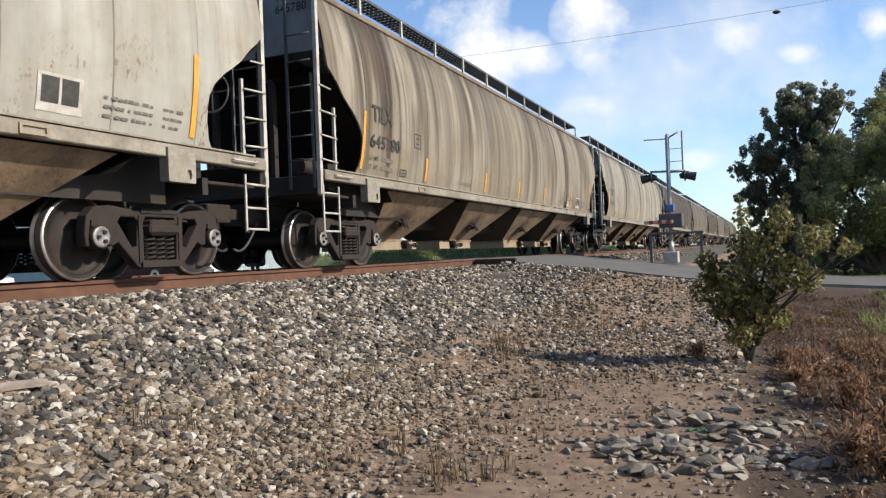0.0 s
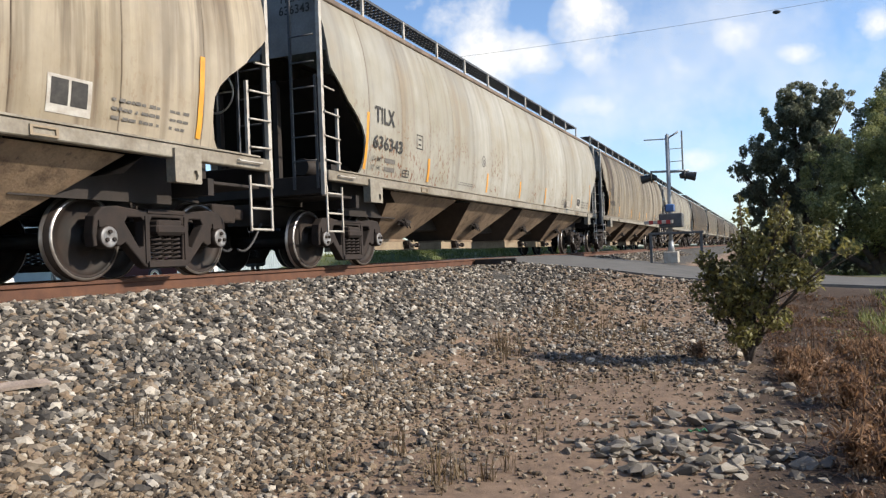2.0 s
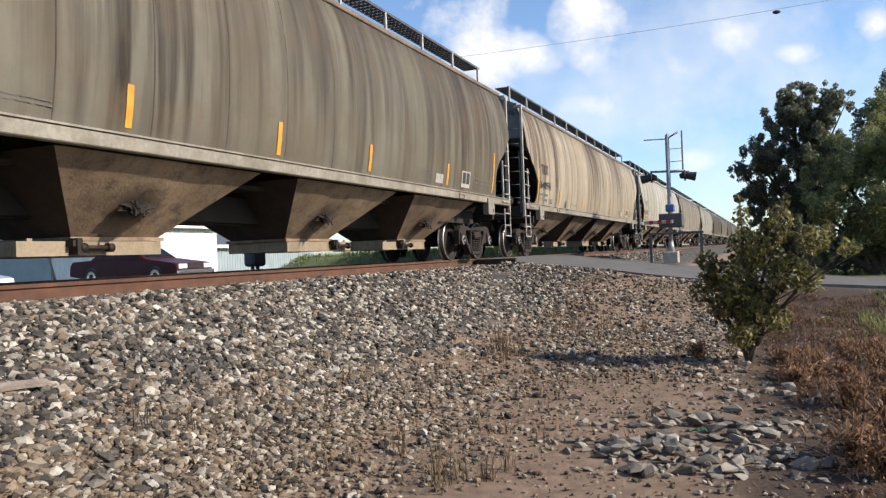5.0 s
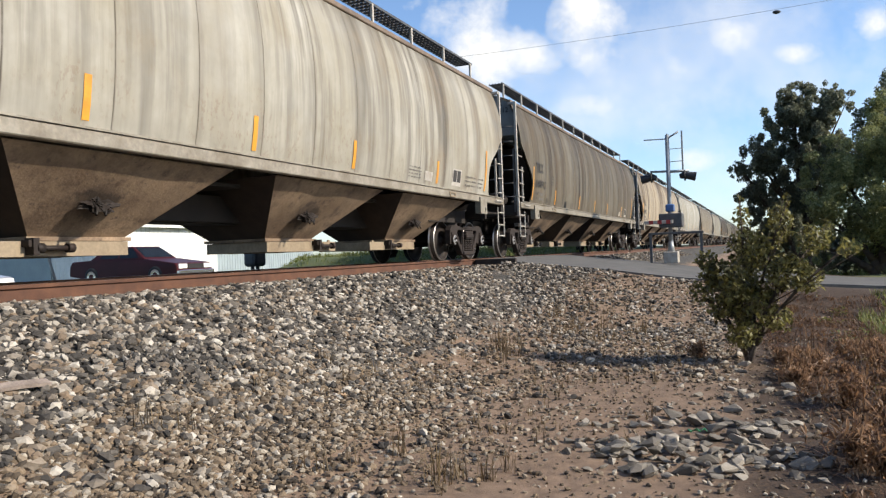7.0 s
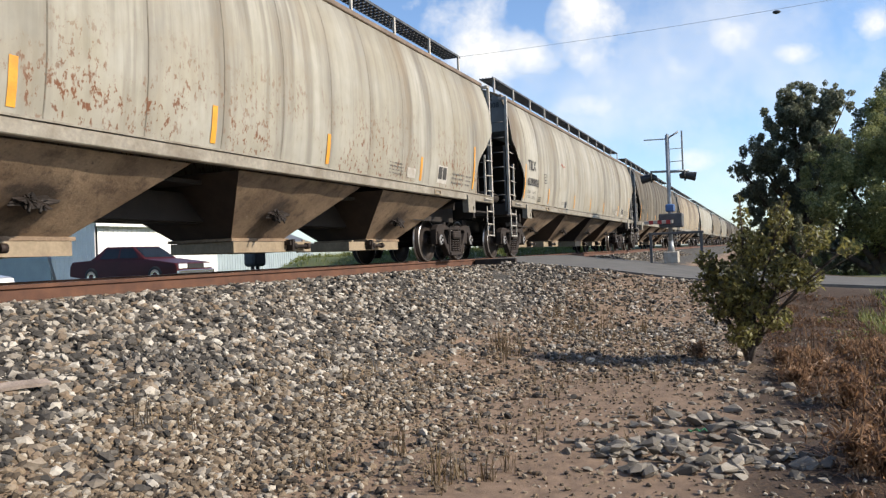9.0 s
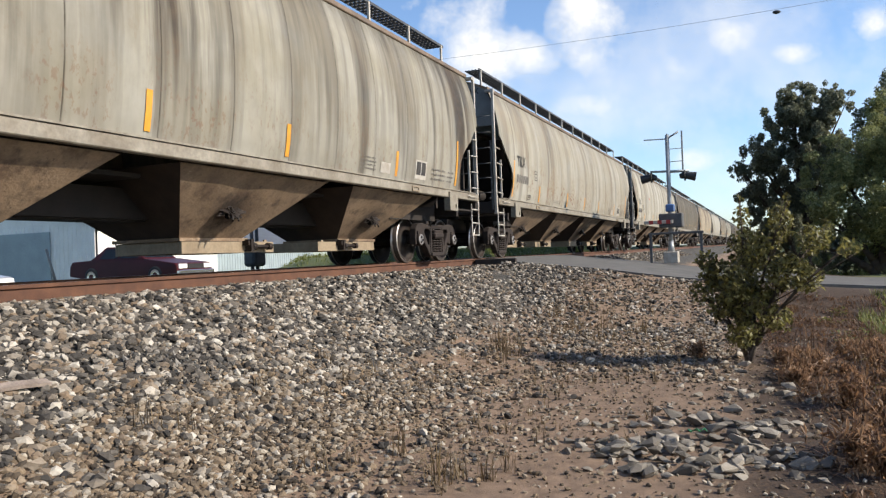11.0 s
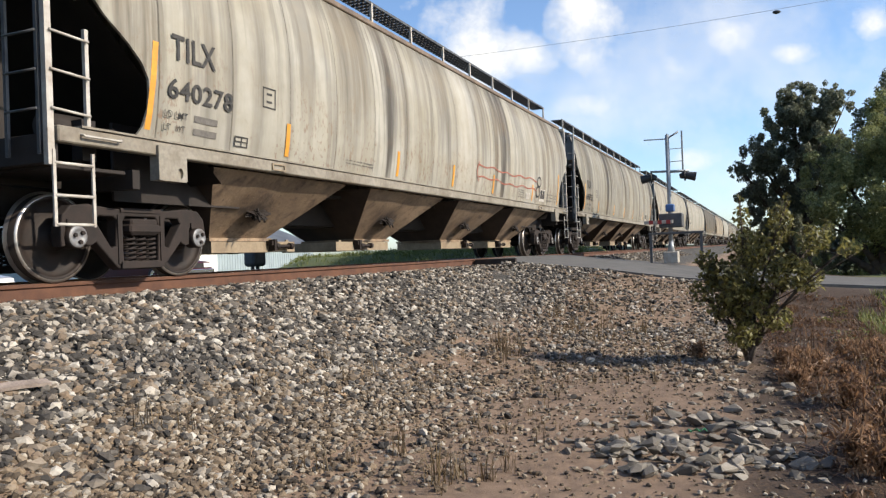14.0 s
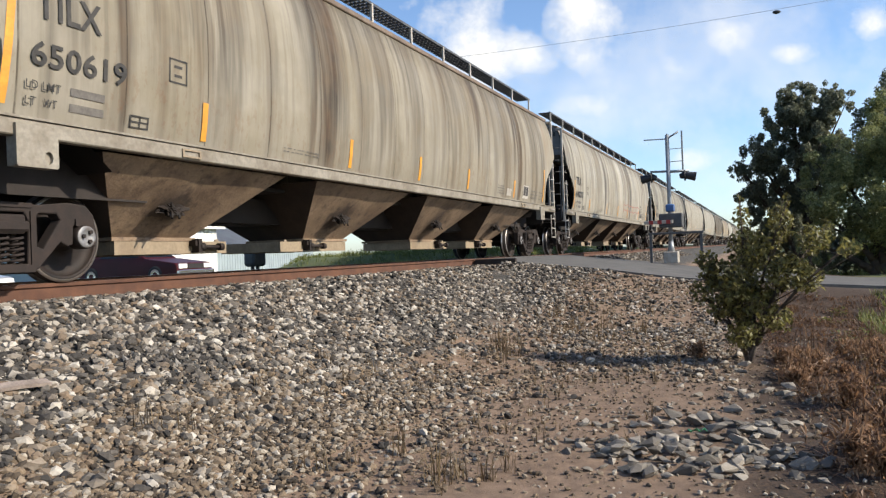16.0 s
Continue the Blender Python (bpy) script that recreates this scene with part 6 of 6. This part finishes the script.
def build_rocks():
    rnd = random.Random(3)
    kinds = [rock_mesh("rock", (1.0, rnd.uniform(0.55, 0.85), rnd.uniform(0.32, 0.55)), M_ROCK, rnd) for _ in range(14)]
    placed, tries = 0, 0
    while placed < 300 and tries < 20000:
        tries += 1
        u = rnd.random()
        if u < 0.62:
            x, y = rnd.uniform(4.7, 6.5), rnd.uniform(-0.45, 1.6)
            s = rnd.uniform(0.04, 0.075) if rnd.random() < 0.72 else rnd.uniform(0.07, 0.115)
            h = heap_rise(x, y)
        elif u < 0.82:
            x, y = rnd.uniform(6.2, 8.8), rnd.uniform(-0.5, 1.2)
            s = rnd.uniform(0.03, 0.10)
            h = heap_rise(x, y)
        else:
            x, y = rnd.uniform(8.2, 12.8), rnd.uniform(0.25, 1.5)
            s = rnd.uniform(0.03, 0.11)
            h = 0.4 if noise.noise((x * 0.9, y * 1.4, 3)) > -0.05 else 0.05
        if rnd.random() > h + 0.03:
            continue
        if h < 0.1:
            s *= 0.6
        lift = rnd.random() ** 2 * 0.06 * min(1.0, h) if u < 0.8 else 0.0
        z = ground_z(x, y) + s * 0.16 + lift
        ob = part("rock", kinds[placed % 14], None, None, at=pose(x, y, z, rnd.uniform(-22, 22), rnd.uniform(-22, 22), rnd.uniform(0, 360)) @ Matrix.Diagonal((s, s, s, 1)))
        tagged(ob, "broken grey limestone rock lying on sandy soil", "rock", "rocks in the heap")
        placed += 1
    bm = bm_new()
    bmesh.ops.create_grid(bm, x_segments=5, y_segments=3, size=1)
    for v in bm.verts:
        v.co = (v.co.x * 0.10, v.co.y * 0.018, 0.012 * math.sin(v.co.x * 5 + v.co.y * 2))
    bmesh.ops.solidify(bm, geom=bm.faces[:], thickness=0.004)
    x, y = 5.55, 0.47
    tagged(part("plastic_scrap", bm, M_GREENBIT, at=pose(x, y, ground_z(x, y) + 0.13, 10, 14, 35)), "crumpled green plastic scrap among the rocks", "litter")
    k = rock_mesh("flat_stone", (0.10, 0.06, 0.035), surface("tan_stone", (0.40, 0.27, 0.15), (0.32, 0.21, 0.12), 8.0, 0.9), rnd)
    x, y = 6.05, 3.58
    tagged(part("flat_stone", k, at=pose(x, y, ground_z(x, y) + 0.03, 0, 0, 40)), "tan flat stone on the ballast slope", "stone")
    bm = bm_new()
    box(bm, -0.34, 0.34, -0.045, 0.045, -0.014, 0.014)
    bmesh.ops.subdivide_edges(bm, edges=[e for e in bm.edges if abs(e.verts[0].co.x - e.verts[1].co.x) > 0.1], cuts=7)
    for v in bm.verts:
        v.co.z += 0.006 * math.sin(v.co.x * 9) + 0.003 * noise.noise(v.co * 30)
        v.co.y += 0.004 * noise.noise(v.co * 22)
    tagged(part("weathered_board", bm, surface("grey_weathered_wood", (0.34, 0.28, 0.235), (0.22, 0.175, 0.145), 7.0, 0.9, 0.0, 60.0, 0.4), at=pose(3.50, 4.75, ground_z(3.50, 4.75) + 0.06, 14, 2, -14)), "short weathered grey board lying on the ballast", "board")


def build_ballast():
    """The 300 stones in the nearest stretch are single pieces; the rest is one heap."""
    rnd = np.random.RandomState(9)
    V, F = chip_data()
    bed = empty("ballast_bank", "bank of grey crushed-stone ballast beside the rail", "ballast", kind="structure")
    heaps = [([], []), ([], [])]
    total = [0, 0]
    singles = []
    loose = random.Random(8)
    shapes = [rock_mesh("stone", (1.0, 0.75, 0.6), M_STONE, loose, 11) for _ in range(8)]

    def scatter(count, xr, yr, smin, smax, keep=None, sink=0.15, to=0):
        xs = rnd.uniform(*xr, count)
        ys = rnd.uniform(*yr, count)
        for x, y in zip(xs, ys):
            if keep and rnd.rand() > keep(x, y):
                continue
            s = smin + (smax - smin) * rnd.rand() ** 2.0
            z = ground_z(x, y) + s * rnd.uniform(-sink, 0.7)
            if 4.3 < y < 4.95 and 4.6 < x < 5.6 and len(singles) < 300:
                singles.append((x, y, z, s))
                continue
            q = np.array(Euler((rnd.normal(0, 0.35), rnd.normal(0, 0.35), rnd.uniform(0, 6.28))).to_matrix())
            v = (V + rnd.uniform(-0.25, 0.25, V.shape)) * np.array([1.3, 0.88, 0.72]) * s
            heaps[to][0].append(v @ q.T + np.array([x, y, z]))
            heaps[to][1].append(F + total[to])
            total[to] += len(V)
    edge = lambda x, y: min(1.0, max(0.0, (y - 3.5 + 0.5 * noise.noise((x * 0.8, y * 0.8, 4))) / 0.9))
    scatter(18000, (3.0, 9.0), (3.0, 6.65), 0.017, 0.050, edge)
    scatter(12500, (9.0, 17.9), (3.0, 6.65), 0.020, 0.052, edge)
    scatter(2500, (8, 40), (8.3, 9.8), 0.03, 0.05)
    scatter(6000, (-6.0, 3.0), (3.0, 6.65), 0.02, 0.046, edge)
    scatter(1200, (-6.0, 2.8), (1.7, 4.4), 0.012, 0.03, to=1)
    scatter(2500, (26, 60), (5.0, 6.65), 0.03, 0.06)
    low = lambda x, y: min(1, max(0.05, (y - 1.5 - 0.12 * (x - 4.0) + 0.5 * noise.noise((x, y, 7))) / 1.3))
    scatter(6500, (2.6, 7.0), (2.9, 4.3), 0.011, 0.034, to=1)
    scatter(9500, (2.6, 8.0), (1.7, 4.6), 0.010, 0.032, low, to=1)
    scatter(1300, (3.2, 8.0), (1.6, 4.4), 0.022, 0.042, lambda x, y: min(1, max(0.05, (y - 1.8) / 1.6)), to=0)
    scatter(5000, (8.0, 17.5), (0.3, 3.8), 0.014, 0.036, to=1)
    scatter(3200, (8.5, 17.8), (0.6, 4.0), 0.025, 0.055, lambda x, y: 0.35 + 0.65 * max(0.0, min(1.0, (x - 9.0) / 5)) if noise.noise((x * 0.9, y * 0.9, 9)) > -0.1 else 0.15)
    scatter(5500, (4.2, 12.0), (-0.6, 2.6), 0.006, 0.022, to=1)
    for (vv, ff), name, mat in zip(heaps, ("ballast", "gravel"), (M_BALLAST, M_GRAVEL)):
        vs, fs = np.concatenate(vv), np.concatenate(ff)
        me = bpy.data.meshes.new(name)
        me.vertices.add(len(vs))
        me.vertices.foreach_set("co", vs.ravel())
        me.loops.add(len(fs) * 3)
        me.loops.foreach_set("vertex_index", fs.ravel())
        me.polygons.add(len(fs))
        me.polygons.foreach_set("loop_start", np.arange(0, len(fs) * 3, 3))
        me.polygons.foreach_set("loop_total", np.full(len(fs), 3))
        me.update()
        me.validate()
        me.shade_flat()
        me.materials.append(mat)
        ob = new(name, me)
        ob.parent = bed
        tagged(ob, kind="stuff")
    for i, (x, y, z, s) in enumerate(singles):
        part("stone", shapes[i % 8], None, bed, at=pose(x, y, z, *rnd.uniform(0, 360, 3)) @ Matrix.Diagonal((s * 1.2, s * 1.2, s * 1.2, 1)))


build_rocks()
build_ballast()

# ---- what moves ----
def travel(t):
    """How far the train has rolled; it slows a little."""
    return 10.72 * t - 0.0317 * t * t


def motions():
    times = [i * 0.5 for i in range(33)]
    for k, car in WAGONS.items():
        walk(car, [(t, pose(10.227 + AXLE0 - k * PITCH + travel(t), TRACK_Y, 0)) for t in times])
    for k in range(-2, 9):
        for truck in WAGONS[k].children:
            if not truck.name.startswith("truck"):
                continue
            for ws in truck.children:
                if ws.name.startswith("wheelset"):
                    x = ws.location.x
                    walk(ws, [(i / FPS, Matrix.Translation((x, 0, WHEEL_R)) @ Matrix.Rotation(travel(i / FPS) / WHEEL_R + k, 4, "Y")) for i in range(0, 16 * FPS + 1)])
    for cloud in CLOUDS:
        base = cloud.matrix_basis.copy()
        walk(cloud, [(0.0, base), (16.0, Matrix.Translation(CLOUD_DRIFT) @ base)])


motions()
